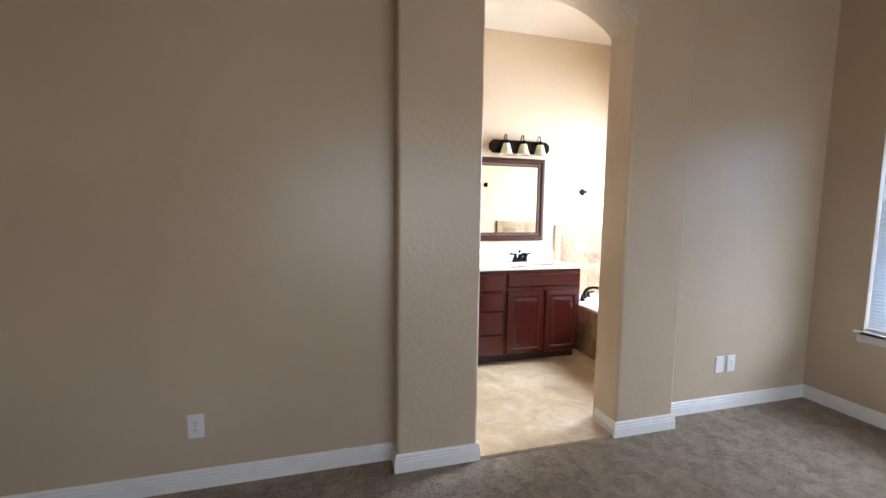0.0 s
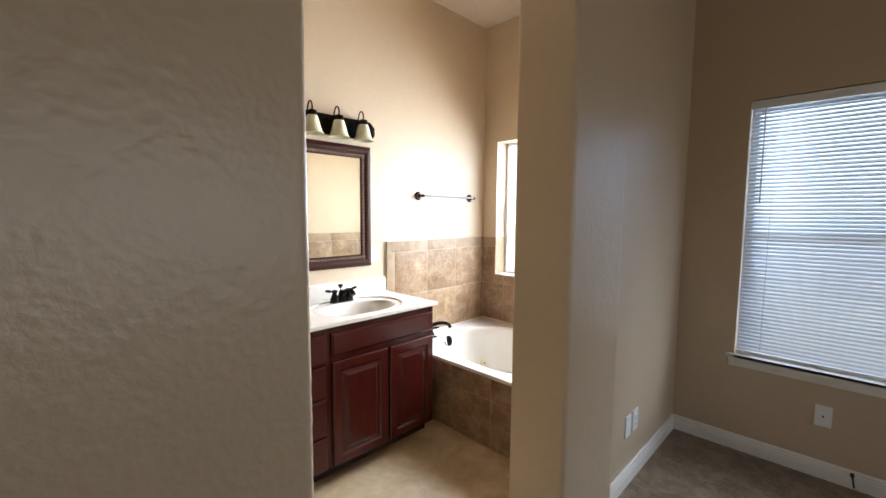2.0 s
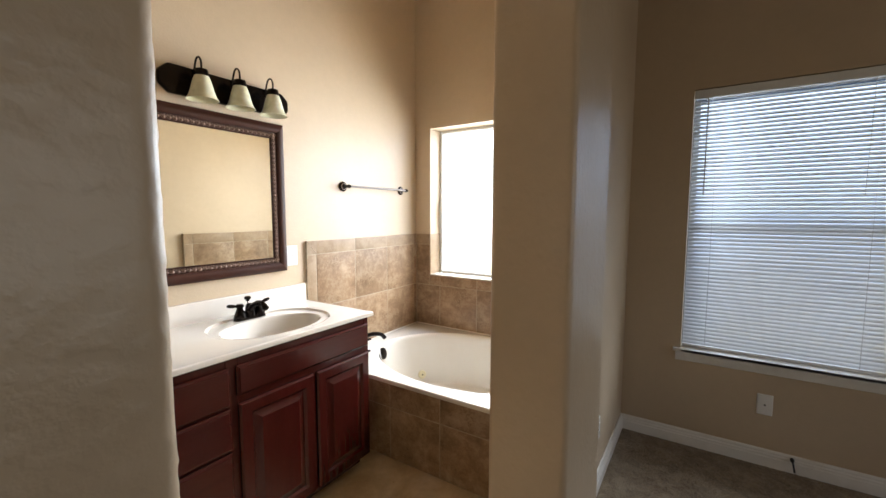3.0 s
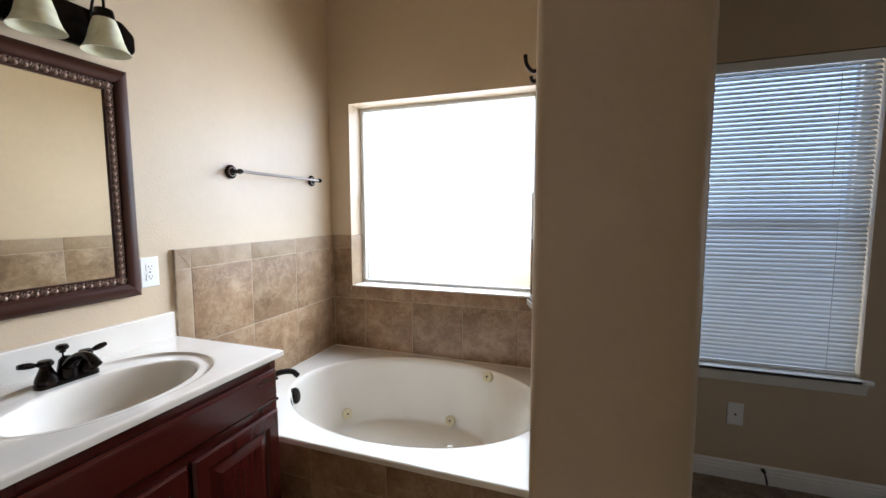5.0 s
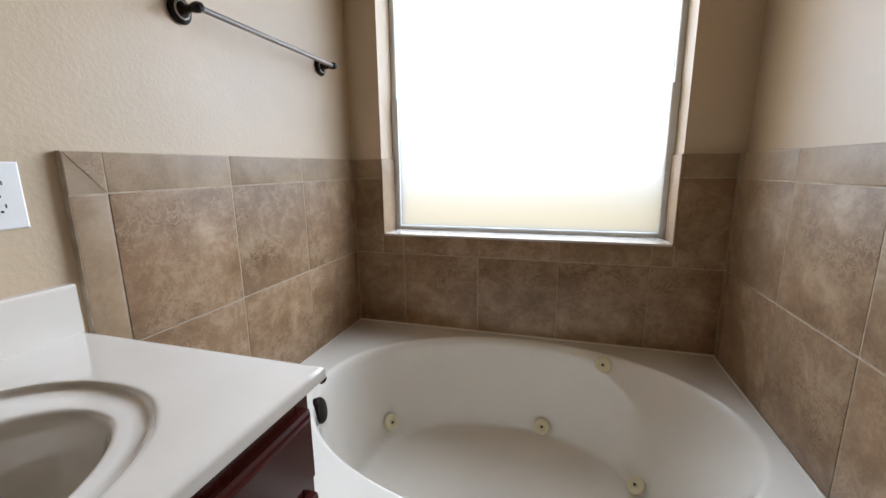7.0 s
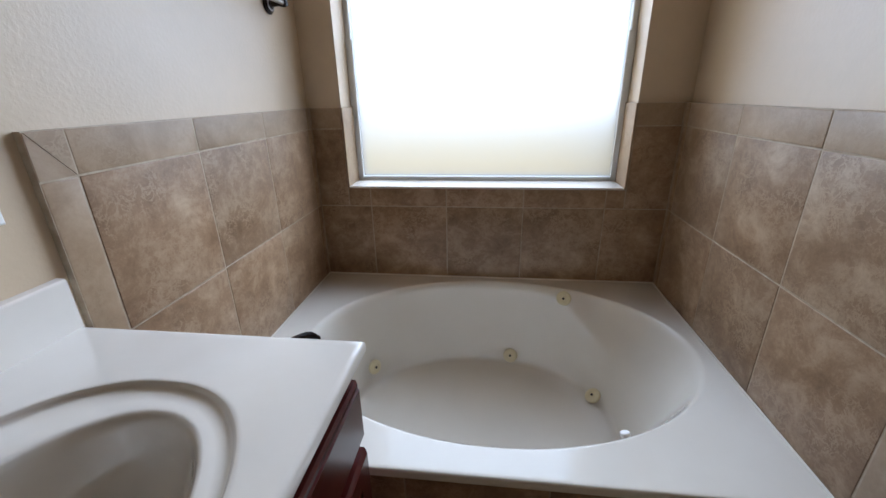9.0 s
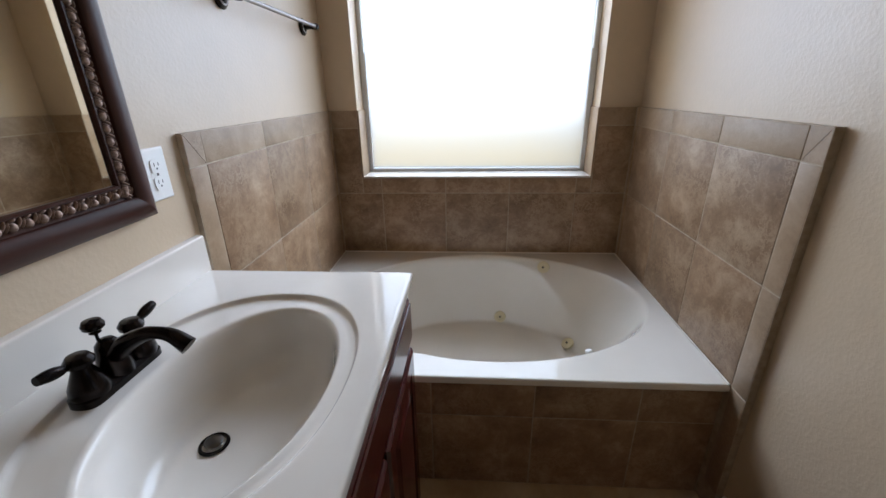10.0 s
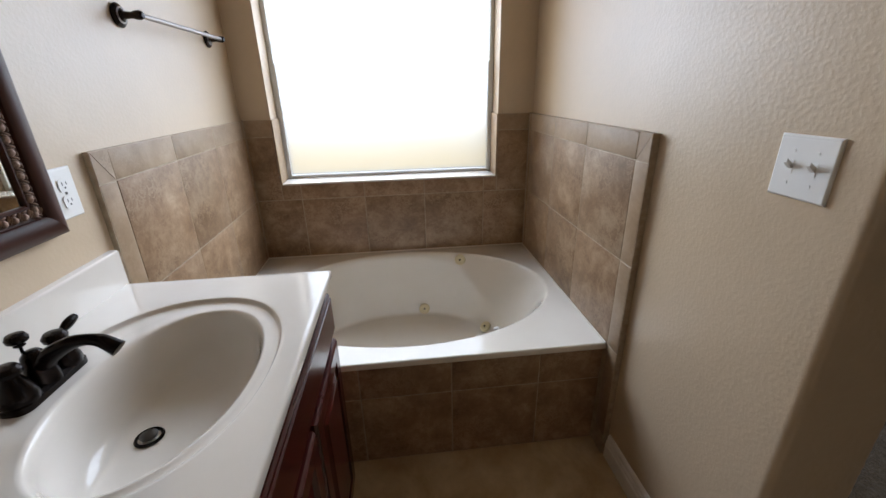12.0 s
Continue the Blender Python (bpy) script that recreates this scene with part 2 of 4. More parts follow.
def structure(name, bm, mat, label, category="structure", smooth=35):
    return tagged(part(name, bm, mat, None, "", smooth), label, category, kind="structure")


def box(bm, x0, x1, y0, y1, z0, z1, bevel=0.0, segments=1):
    r = bmesh.ops.create_cube(bm, size=1.0)
    vs = r["verts"]
    for v in vs:
        v.co = Vector(((x0 + x1) / 2 + v.co.x * (x1 - x0), (y0 + y1) / 2 + v.co.y * (y1 - y0), (z0 + z1) / 2 + v.co.z * (z1 - z0)))
    if bevel:
        es = list({e for v in vs for e in v.link_edges})
        bmesh.ops.bevel(bm, geom=es, offset=bevel, segments=segments, affect='EDGES', profile=0.5)
    return bm


def boxed(*a, **kw):
    return box(bmesh.new(), *a, **kw)


def rounded(points, radii, n=5):
    """A closed outline with its corners rounded."""
    out = []
    c = len(points)
    for i in range(c):
        p, r = Vector(points[i]), radii[i]
        if r <= 0:
            out.append(p)
            continue
        a = (Vector(points[i - 1]) - p).normalized()
        b = (Vector(points[(i + 1) % c]) - p).normalized()
        s, e = p + a * r, p + b * r
        for q in range(n + 1):
            t = q / n
            out.append((1 - t) ** 2 * s + 2 * t * (1 - t) * p + t * t * e)
    return out


def prism(bm, outline, z0, z1, plane='xy'):
    """Extrudes an outline: in xy along z, in xz along y, in yz along x."""
    def put(p, h):
        return {'xy': (p[0], p[1], h), 'xz': (p[0], h, p[1]), 'yz': (h, p[0], p[1])}[plane]
    lo = [bm.verts.new(put(p, z0)) for p in outline]
    hi = [bm.verts.new(put(p, z1)) for p in outline]
    n = len(outline)
    for i in range(n):
        bm.faces.new((lo[i], lo[(i + 1) % n], hi[(i + 1) % n], hi[i]))
    bm.faces.new(lo[::-1])
    bm.faces.new(hi)
    return bm


def loft(bm, rings, close_first=False, close_last=False):
    """Bridges rings of equally many points."""
    vs = [[bm.verts.new(p) for p in ring] for ring in rings]
    n = len(vs[0])
    for a, b in zip(vs, vs[1:]):
        for i in range(n):
            bm.faces.new((a[i], a[(i + 1) % n], b[(i + 1) % n], b[i]))
    if close_first:
        bm.faces.new(vs[0][::-1])
    if close_last:
        bm.faces.new(vs[-1])
    return bm


def turned(bm, profile, m=Matrix.Identity(4), n=24):
    """A turned body: profile of (radius, height) about the z axis of m."""
    rings = [[m @ Vector((r * math.cos(2 * math.pi * i / n), r * math.sin(2 * math.pi * i / n), h)) for i in range(n)] for r, h in profile]
    return loft(bm, rings, True, True)


def tube(bm, points, radii, n=12, flat=1.0):
    """A round bar along points; flat squeezes it on its upward axis."""
    pts = [Vector(p) for p in points]
    rings = []
    side = None
    for i, p in enumerate(pts):
        d = (pts[min(i + 1, len(pts) - 1)] - pts[max(i - 1, 0)]).normalized()
        ref = Vector((0, 0, 1)) if abs(d.z) < 0.95 else Vector((0, 1, 0))
        s = d.cross(ref).normalized() if side is None else (side - d * side.dot(d)).normalized()
        side = s
        u = s.cross(d)
        r = radii[i] if isinstance(radii, (list, tuple)) else radii
        rings.append([p + r * (math.cos(2 * math.pi * j / n) * s + flat * math.sin(2 * math.pi * j / n) * u) for j in range(n)])
    return loft(bm, rings, True, True)


def spline(points, n=8):
    """Catmull-Rom through points."""
    p = [Vector(q) for q in points]
    p = [2 * p[0] - p[1]] + p + [2 * p[-1] - p[-2]]
    out = []
    for i in range(1, len(p) - 2):
        for q in range(n):
            t = q / n
            out.append(0.5 * (2 * p[i] + (p[i + 1] - p[i - 1]) * t + (2 * p[i - 1] - 5 * p[i] + 4 * p[i + 1] - p[i + 2]) * t * t
                              + (3 * p[i] - p[i - 1] - 3 * p[i + 1] + p[i + 2]) * t ** 3))
    return out + [p[-2]]


# ---- plan ----
NORTH = 3.716        # mirror wall of the bathroom
SOUTH_BATH = 2.188   # bathroom face of the arch wall
RECESS = 2.085       # bedroom face of the arch wall
FRONT = 1.96         # front of the arch surround
EAST_BED, EAST_BATH, OUTSIDE = 3.395, 3.333, 3.56
WEST_BED, WEST_BATH, BACK = -2.9, -2.75, -2.55
TOP = 3.075
PIL_L0, ARCH_L, ARCH_R, PIL_R1 = 0.285, 0.728, 1.625, 2.050
SPRING, RISE = 2.405, 0.165

# arch wall
bm = bmesh.new()
R = 0.020
box(bm, WEST_BED - 0.12, PIL_L0, RECESS, SOUTH_BATH, 0, TOP)
box(bm, PIL_R1, EAST_BED, RECESS, SOUTH_BATH, 0, TOP)
left = [(PIL_L0, SOUTH_BATH), (PIL_L0, FRONT), (ARCH_L, FRONT), (ARCH_L, SOUTH_BATH)]
right = [(ARCH_R, SOUTH_BATH), (ARCH_R, FRONT), (PIL_R1, FRONT), (PIL_R1, SOUTH_BATH)]


def textured_column(bm, outline, height):
    """An upright skin round an outline, with the low knobs of sprayed plaster on its bedroom side."""
    pts = [outline[0]]
    for a, b in zip(outline, outline[1:] + outline[:1]):
        n = max(1, int((b - a).length / 0.005)) if min(a.y, b.y) < SOUTH_BATH - R else 1
        pts += [a + (b - a) * (i + 1) / n for i in range(n)]
    ways = []
    for i in range(len(pts)):
        d = (pts[min(i + 1, len(pts) - 1)] - pts[max(i - 1, 0)]).normalized()
        ways.append(Vector((-d.y, d.x)))
    rows = []
    for kz in range(int(height / 0.0055) + 1):
        z = min(height, kz * height / int(height / 0.0055))
        row = []
        for p, w in zip(pts, ways):
            q = Vector((p.x, p.y, z))
            fade = min(1.0, max(0.0, (SOUTH_BATH - R - p.y) / 0.02))
            knob = (max(0.0, noise.noise(q * 105) - 0.05) * 0.0017 + noise.noise(q * 30) * 0.0004) * fade
            row.append(bm.verts.new((p.x + w.x * knob, p.y + w.y * knob, z)))
        rows.append(row)
    for a, b in zip(rows, rows[1:]):
        for i in range(len(pts) - 1):
            bm.faces.new((a[i], a[i + 1], b[i + 1], b[i]))


textured_column(bm, [Vector(p) for p in rounded(left, [0, R, R, R], 8)][::-1], SPRING)
prism(bm, rounded(left, [0, R, 0, 0]), SPRING, TOP)
textured_column(bm, [Vector(p) for p in rounded(right, [R, R, R, 0], 8)][::-1], SPRING)
prism(bm, rounded(right, [0, 0, R, 0]), SPRING, TOP)
half = (ARCH_R - ARCH_L) / 2
mid = (ARCH_R + ARCH_L) / 2
RAD = (half * half + RISE * RISE) / (2 * RISE)
swing = math.asin(half / RAD)
NA = 28
arc = [(mid + RAD * math.sin(-swing + 2 * swing * i / NA), SPRING + RISE - RAD + RAD * math.cos(-swing + 2 * swing * i / NA)) for i in range(NA + 1)]


def inset_arc(d):
    return [(mid + (RAD + d) * math.sin(-swing + 2 * swing * i / NA) * (1 if 0 < i < NA else half / ((RAD + d) * math.sin(swing))),
             SPRING + RISE - RAD + (RAD + d) * math.cos(-swing + 2 * swing * i / NA)) for i in range(NA + 1)]


# curved soffit with eased edges, and the two faces above it
strips = [(FRONT, R), (FRONT + R * 0.3, R * 0.3), (FRONT + R, 0.0), (SOUTH_BATH - R, 0.0), (SOUTH_BATH - R * 0.3, R * 0.3), (SOUTH_BATH, R)]
lines = []
for y, d in strips:
    lines.append([bm.verts.new((p[0], y, p[1])) for p in inset_arc(d)])
topf = [bm.verts.new((p[0], FRONT, TOP)) for p in arc]
topb = [bm.verts.new((p[0], SOUTH_BATH, TOP)) for p in arc]
lines = [topf] + lines + [topb]
for a, b in zip(lines, lines[1:]):
    for i in range(NA):
        bm.faces.new((a[i], a[i + 1], b[i + 1], b[i]))
structure("wall_arch", bm, WALL, "tan textured wall with an arched opening between shallow pilasters", "wall")


def wall_with_window(bm, x0, x1, y0, y1, wy0, wy1, wz0, wz1):
    box(bm, x0, x1, y0, wy0, 0, TOP)
    box(bm, x0, x1, wy1, y1, 0, TOP)
    box(bm, x0, x1, wy0, wy1, 0, wz0)
    box(bm, x0, x1, wy0, wy1, wz1, TOP)


BW = (0.868, 1.768, 0.585, 2.098)    # bedroom window opening
B2 = (-0.6, 3.3, 0.60, 2.12)         # opening in the wall behind, x and z
TW = (2.383, 3.567, 0.884, 2.066)    # bathroom window opening
bm = bmesh.new()
wall_with_window(bm, EAST_BED, OUTSIDE, BACK, 2.14, *BW)
structure("wall_east_bedroom", bm, WALL, "tan bedroom outer wall with blind-covered window opening", "wall")
bm = bmesh.new()
wall_with_window(bm, EAST_BATH, OUTSIDE, 2.14, NORTH + 0.12, *TW)
structure("wall_east_bathroom", bm, WALL, "tan bathroom outer wall with a deep window recess over the tub", "wall")
structure("wall_north", boxed(WEST_BATH - 0.12, EAST_BATH, NORTH, NORTH + 0.12, 0, TOP), WALL, "tan textured bathroom wall behind the vanity", "wall")
structure("wall_west_bathroom", boxed(WEST_BATH - 0.12, WEST_BATH, SOUTH_BATH, NORTH, 0, TOP), WALL, "plain tan bathroom end wall", "wall")
structure("wall_west_bedroom", boxed(WEST_BED - 0.12, WEST_BED, BACK, RECESS, 0, TOP), WALL, "plain tan bedroom wall", "wall")
bm = bmesh.new()
box(bm, WEST_BED - 0.12, B2[0], BACK - 0.12, BACK, 0, TOP)
box(bm, B2[1], OUTSIDE, BACK - 0.12, BACK, 0, TOP)
box(bm, B2[0], B2[1], BACK - 0.12, BACK, 0, B2[2])
box(bm, B2[0], B2[1], BACK - 0.12, BACK, B2[3], TOP)
structure("wall_south", bm, WALL, "plain tan bedroom wall", "wall")
structure("ceiling", boxed(WEST_BED - 0.12, OUTSIDE, BACK - 0.12, NORTH + 0.12, TOP, TOP + 0.12), CEILING, "tan painted ceiling", "ceiling")
bm = bmesh.new()
box(bm, WEST_BATH - 0.12, EAST_BATH, RECESS + 0.05, NORTH, -0.12, 0.0)
box(bm, ARCH_L - 0.05, ARCH_R + 0.05, FRONT, RECESS + 0.05, -0.12, 0.0)
structure("floor_bathroom", bm, VINYL, "beige mottled stone-look vinyl floor", "floor")
structure("subfloor", boxed(WEST_BED - 0.12, OUTSIDE, BACK - 0.12, FRONT, -0.12, -0.03), GROUT, "concrete slab under the carpet", "floor")

# carpet with an uneven pile
nx, ny = 330, 260
xs = np.linspace(-1.2, EAST_BED, nx)
ys = np.linspace(-0.6, FRONT + 0.004, ny)
gx, gy = np.meshgrid(xs, ys)
gz = np.random.rand(ny, nx) * 0.009 - 0.019
co = np.stack([gx, gy, gz], -1).reshape(-1, 3)
ii = (np.arange(ny - 1)[:, None] * nx + np.arange(nx - 1)[None, :]).reshape(-1)
quads = np.stack([ii, ii + 1, ii + nx + 1, ii + nx], -1)
me = bpy.data.meshes.new("carpet")
me.from_pydata(co.tolist(), [], quads.tolist())
me.materials.append(CARPET)
me.shade_smooth()
tagged(new("carpet", me), "brown cut-pile bedroom carpet with worn patches", "carpet", kind="structure")
bm = bmesh.new()
box(bm, WEST_BED, -1.2, BACK, FRONT + 0.12, -0.03, -0.012)
box(bm, -1.2, EAST_BED, BACK, -0.6, -0.03, -0.012)
box(bm, -1.2, PIL_L0, FRONT, RECESS, -0.03, -0.012)
box(bm, PIL_R1, EAST_BED, FRONT, RECESS, -0.03, -0.012)
structure("carpet_edge", bm, CARPET, "brown cut-pile bedroom carpet along the walls", "carpet")

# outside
# added panel that glows by itself, lighting the frosted pane from behind
structure("backdrop", boxed(4.75, 4.8, 2.0, 6.2, -0.34, 1.5), LAWN_GLOW, "glowing panel standing in for the sunlit lawn behind the frosted window", "backdrop")
structure("ground", boxed(-900, 900, -900, 900, -0.6, -0.35), GRASS, "dry yellowish lawn outside the windows", "ground")

# ---- baseboards ----
PROFILE = [(0, 0), (0.016, 0), (0.016, 0.052), (0.0135, 0.055), (0.0135, 0.066), (0.010, 0.070), (0.010, 0.080), (0.005, 0.088), (0, 0.088)]


def baseboard(name, path, height=1.08, drop=0.013):
    """Moulded board swept along a plan path; it stands to the left of the path."""
    bm = bmesh.new()
    pts = [Vector(p) for p in path]
    rings = []
    for i, p in enumerate(pts):
        ds = []
        if i > 0:
            ds.append((p - pts[i - 1]).normalized())
        if i < len(pts) - 1:
            ds.append((pts[i + 1] - p).normalized())
        ns = [Vector((-d.y, d.x)) for d in ds]
        if len(ns) == 2:
            off = (ns[0] + ns[1]) / (1 + ns[0].dot(ns[1]))
        else:
            off = ns[0]
        rings.append([(p.x + off.x * a, p.y + off.y * a, h * height - drop) for a, h in PROFILE])
    loft(bm, rings, True, True)
    return structure(name, bm, TRIM, "cream painted moulded baseboard along the wall foot", "baseboard", 20)


baseboard("baseboard_bedroom_east", [(EAST_BED, BACK), (EAST_BED, RECESS), (PIL_R1, RECESS), (PIL_R1, FRONT), (ARCH_R, FRONT), (ARCH_R, FRONT + 0.19)])
baseboard("baseboard_bedroom_west", [(ARCH_L, FRONT + 0.19), (ARCH_L, FRONT), (PIL_L0, FRONT), (PIL_L0, RECESS), (WEST_BED, RECESS)])
baseboard("baseboard_bathroom", [(ARCH_R + 0.02, SOUTH_BATH), (2.19, SOUTH_BATH)], height=1.2, drop=0.0)

# ---- bedroom window ----
def window_frame_part(bm, x0, x1, y0, y1, z0, z1, w):
    box(bm, x0, x1, y0, y0 + w, z0, z1, 0.003)
    box(bm, x0, x1, y1 - w, y1, z0, z1, 0.003)
    box(bm, x0, x1, y0 + w, y1 - w, z0, z0 + w, 0.003)
    box(bm, x0, x1, y0 + w, y1 - w, z1 - w, z1, 0.003)
    return bm


def bedroom_window(name, y0, y1, z0, z1):
    w = thing(name, (OUTSIDE - 0.05, (y0 + y1) / 2, z0), "white vinyl single-hung window behind closed blinds", "window", kind="structure")
    part("window_frame", window_frame_part(bmesh.new(), 3.49, 3.55, y0, y1, z0, z1, 0.035), VINYL_FRAME, w)
    zm = z0 + 0.715
    part("meeting_rail", boxed(3.485, 3.535, y0 + 0.035, y1 - 0.035, zm - 0.02, zm + 0.025, bevel=0.004), VINYL_FRAME, w)
    for a, b, x in ((z0 + 0.035, zm - 0.02, 3.50), (zm + 0.025, z1 - 0.035, 3.52)):
        p = part("pane", boxed(x, x + 0.004, y0 + 0.035, y1 - 0.035, a, b), GLASS, w, "clear window glass")
        p.visible_shadow = False
    return w


bedroom_window("window_1", *BW)


def window_stool(name, y0, y1, z):
    w = thing(name, (EAST_BED, (y0 + y1) / 2, z), "white painted wooden window sill with moulded apron", "window sill", kind="structure")
    bm = bmesh.new()
    box(bm, EAST_BED - 0.035, 3.49, y0 + 0.001, y1 - 0.001, z - 0.018, z + 0.002, 0.004, 2)
    box(bm, EAST_BED - 0.035, EAST_BED - 0.001, y0 - 0.04, y1 + 0.04, z - 0.018, z + 0.0018, 0.004, 2)
    part("sill", bm, TRIM, w)
    bm = bmesh.new()
    prof = [(0, -0.018), (-0.026, -0.018), (-0.024, -0.03), (-0.016, -0.042), (-0.013, -0.06), (-0.006, -0.075), (0, -0.078)]
    prism(bm, [(EAST_BED - 0.0005 + a, z + b) for a, b in prof], y0 - 0.025, y1 + 0.025, 'xz')
    part("apron", bm, TRIM, w)


window_stool("window_sill_1", BW[0], BW[1], BW[2])


def blind(y0, y1, z0, z1):
    x = EAST_BED + 0.03
    b = thing("window_blind", (x, (y0 + y1) / 2, z1), "white vinyl mini blind lowered over the bedroom window, slats nearly closed", "blind")
    part("head_rail", boxed(x - 0.020, x + 0.020, y0 + 0.004, y1 - 0.004, z1 - 0.042, z1 - 0.002, bevel=0.003), PLASTIC, b)
    part("valance", boxed(x - 0.030, x - 0.024, y0 + 0.003, y1 - 0.003, z1 - 0.052, z1 - 0.006, bevel=0.002), PLASTIC, b)
    part("bottom_rail", boxed(x - 0.013, x + 0.013, y0 + 0.006, y1 - 0.006, z0 + 0.003, z0 + 0.024, bevel=0.004, segments=2), PLASTIC, b)
    pitch, width = 0.0222, 0.0255
    bm = bmesh.new()
    arcp = []
    for i in range(5):
        u = (i / 4 - 0.5) * width
        arcp.append((u, 0.0018 * (1 - (2 * u / width) ** 2)))
    tilt = radians(50)
    outl = [(a * math.cos(tilt) - c * math.sin(tilt), a * math.sin(tilt) + c * math.cos(tilt)) for a, c in arcp]
    outl += [(p[0] + 0.0003, p[1] + 0.0005) for p in outl[::-1]]
    L = (y1 - y0) / 2 - 0.006
    prism(bm, outl, -L, L, 'xz')
    slat = finish(bm, "slat", SLAT, 40)
    z = z0 + 0.036
    while z < z1 - 0.055:
        s = part("slat", slat, None, b)
        s.location = (x, (y0 + y1) / 2, z)
        s.rotation_euler = (random.uniform(-0.0012, 0.0012), random.uniform(-0.015, 0.015), 0)
        z += pitch
    for y in (y0 + 0.12, y1 - 0.12):
        for dx in (-0.011, 0.011):
            part("ladder_cord", tube(bmesh.new(), [(x + dx, y, z0 + 0.02), (x + dx, y, z1 - 0.04)], 0.0009, 6), PLASTIC, b)
    part("tilt_wand", tube(bmesh.new(), [(x - 0.034, y1 - 0.07, z1 - 0.05), (x - 0.033, y1 - 0.071, z1 - 0.6)], 0.004, 8), PLASTIC, b)
    part("lift_cord", tube(bmesh.new(), [(x - 0.030, y0 + 0.16, z1 - 0.05), (x - 0.029, y0 + 0.163, z1 - 0.62)], 0.0016, 6), PLASTIC, b)
    return b


blind(*BW)

# ---- bathroom window ----
w = thing("window_3", (3.48, 2.975, TW[2]), "white vinyl window with frosted privacy glass above the bathtub", "window", kind="structure")
part("window_frame", window_frame_part(bmesh.new(), 3.472, 3.54, TW[0], TW[1], TW[2] + 0.002, TW[3], 0.022), VINYL_FRAME, w)
bm = bmesh.new()
box(bm, 3.462, 3.4715, TW[0] + 0.001, TW[0] + 0.030, TW[2] + 0.003, 1.49, 0.002)
box(bm, 3.462, 3.4715, TW[1] - 0.030, TW[1] - 0.001, TW[2] + 0.003, 1.49, 0.002)
box(bm, 3.462, 3.4715, TW[0] + 0.030, TW[1] - 0.030, TW[2] + 0.003, TW[2] + 0.026, 0.002)
part("lower_sash", bm, VINYL_FRAME, w)
p = part("pane", boxed(3.50, 3.505, TW[0] + 0.02, TW[1] - 0.02, TW[2] + 0.02, TW[3] - 0.02), FROST, w, "frosted privacy glass")
p.visible_shadow = False

# ---- bathtub ----
def outline_ring(cx, cy, angles, kind, a, b, z, n=2.0, dx=0.0, dy=0.0):
    """A ring of points at fixed angles: on an oval, or on a rectangle x0, x1, y0, y1."""
    out = []
    for t in angles:
        c, s = math.cos(t), math.sin(t)
        if kind == 'oval':
            r = (abs(c / a) ** n + abs(s / b) ** n) ** (-1 / n)
            out.append((cx + dx + r * c, cy + dy + r * s, z))
        else:
            x0, x1 = a
            y0, y1 = b
            tx = ((x1 if c > 0 else x0) - cx) / c if abs(c) > 1e-9 else 1e9
            ty = ((y1 if s > 0 else y0) - cy) / s if abs(s) > 1e-9 else 1e9
            r = min(tx, ty)
            out.append((cx + r * c, cy + r * s, z))
    return out


def angles_with_corners(cx, cy, xr, yr, n):
    al = [2 * math.pi * i / n for i in range(n)]
    for x in xr:
        for y in yr:
            t = math.atan2(y - cy, x - cx) % (2 * math.pi)
            k = min(range(n), key=lambda i: abs(al[i] - t))
            al[k] = t
    return al


DECK = 0.467
TOX, TOY, TA, TB = 2.82, 2.915, 0.467, 0.660
tub = thing("bathtub", (2.79, 2.95, 0.0), "white acrylic oval whirlpool bathtub set in a tiled surround", "bathtub")
TCX, TCY, TX, TY = 2.82, 2.907, (2.270, 3.322), (2.212, 3.704)
ang = angles_with_corners(TCX, TCY, TX, TY, 120)
rings = [outline_ring(TCX, TCY, ang, 'rect', (TX[0] + 0.006, TX[1]), TY, DECK - 0.024),
         outline_ring(TCX, TCY, ang, 'rect', TX, TY, DECK - 0.022),
         outline_ring(TCX, TCY, ang, 'rect', TX, TY, DECK - 0.006),
         outline_ring(TCX, TCY, ang, 'rect', (TX[0] + 0.002, TX[1]), TY, DECK - 0.0015),
         outline_ring(TCX, TCY, ang, 'rect', (TX[0] + 0.007, TX[1]), TY, DECK),
         outline_ring(TCX, TCY, ang, 'rect', (TX[0] + 0.013, TX[1] - 0.006), (TY[0] + 0.006, TY[1] - 0.006), DECK)]
# steep walls, but a gently reclined end towards the south
for e, g, z in ((1.012, 1.012, 0.0), (1.0, 1.0, 0.0), (0.993, 0.993, -0.001), (0.983, 0.983, -0.005), (0.972, 0.970, -0.014), (0.963, 0.953, -0.030), (0.950, 0.912, -0.070), (0.925, 0.845, -0.140), (0.890, 0.775, -0.220),
                (0.850, 0.712, -0.290), (0.830, 0.690, -0.336), (0.820, 0.680, -0.354), (0.808, 0.668, -0.362), (0.785, 0.648, -0.366), (0.62, 0.52, -0.369), (0.3, 0.26, -0.372), (0.02, 0.02, -0.374)):
    ring = []
    for a, (x, y, zz) in zip(ang, outline_ring(TOX, TOY, ang, 'oval', TA, TB, DECK + z, 2.0 + max(0.0, 1 - e) * 1.2)):
        w = max(0.0, -math.sin(a)) ** 2
        f = e * (1 - w) + g * w
        ring.append((TOX + (x - TOX) * f, TOY + (y - TOY) * f, zz))
    rings.append(ring)
part("shell", loft(bmesh.new(), rings, False, True), ACRYLIC, tub, smooth=50)


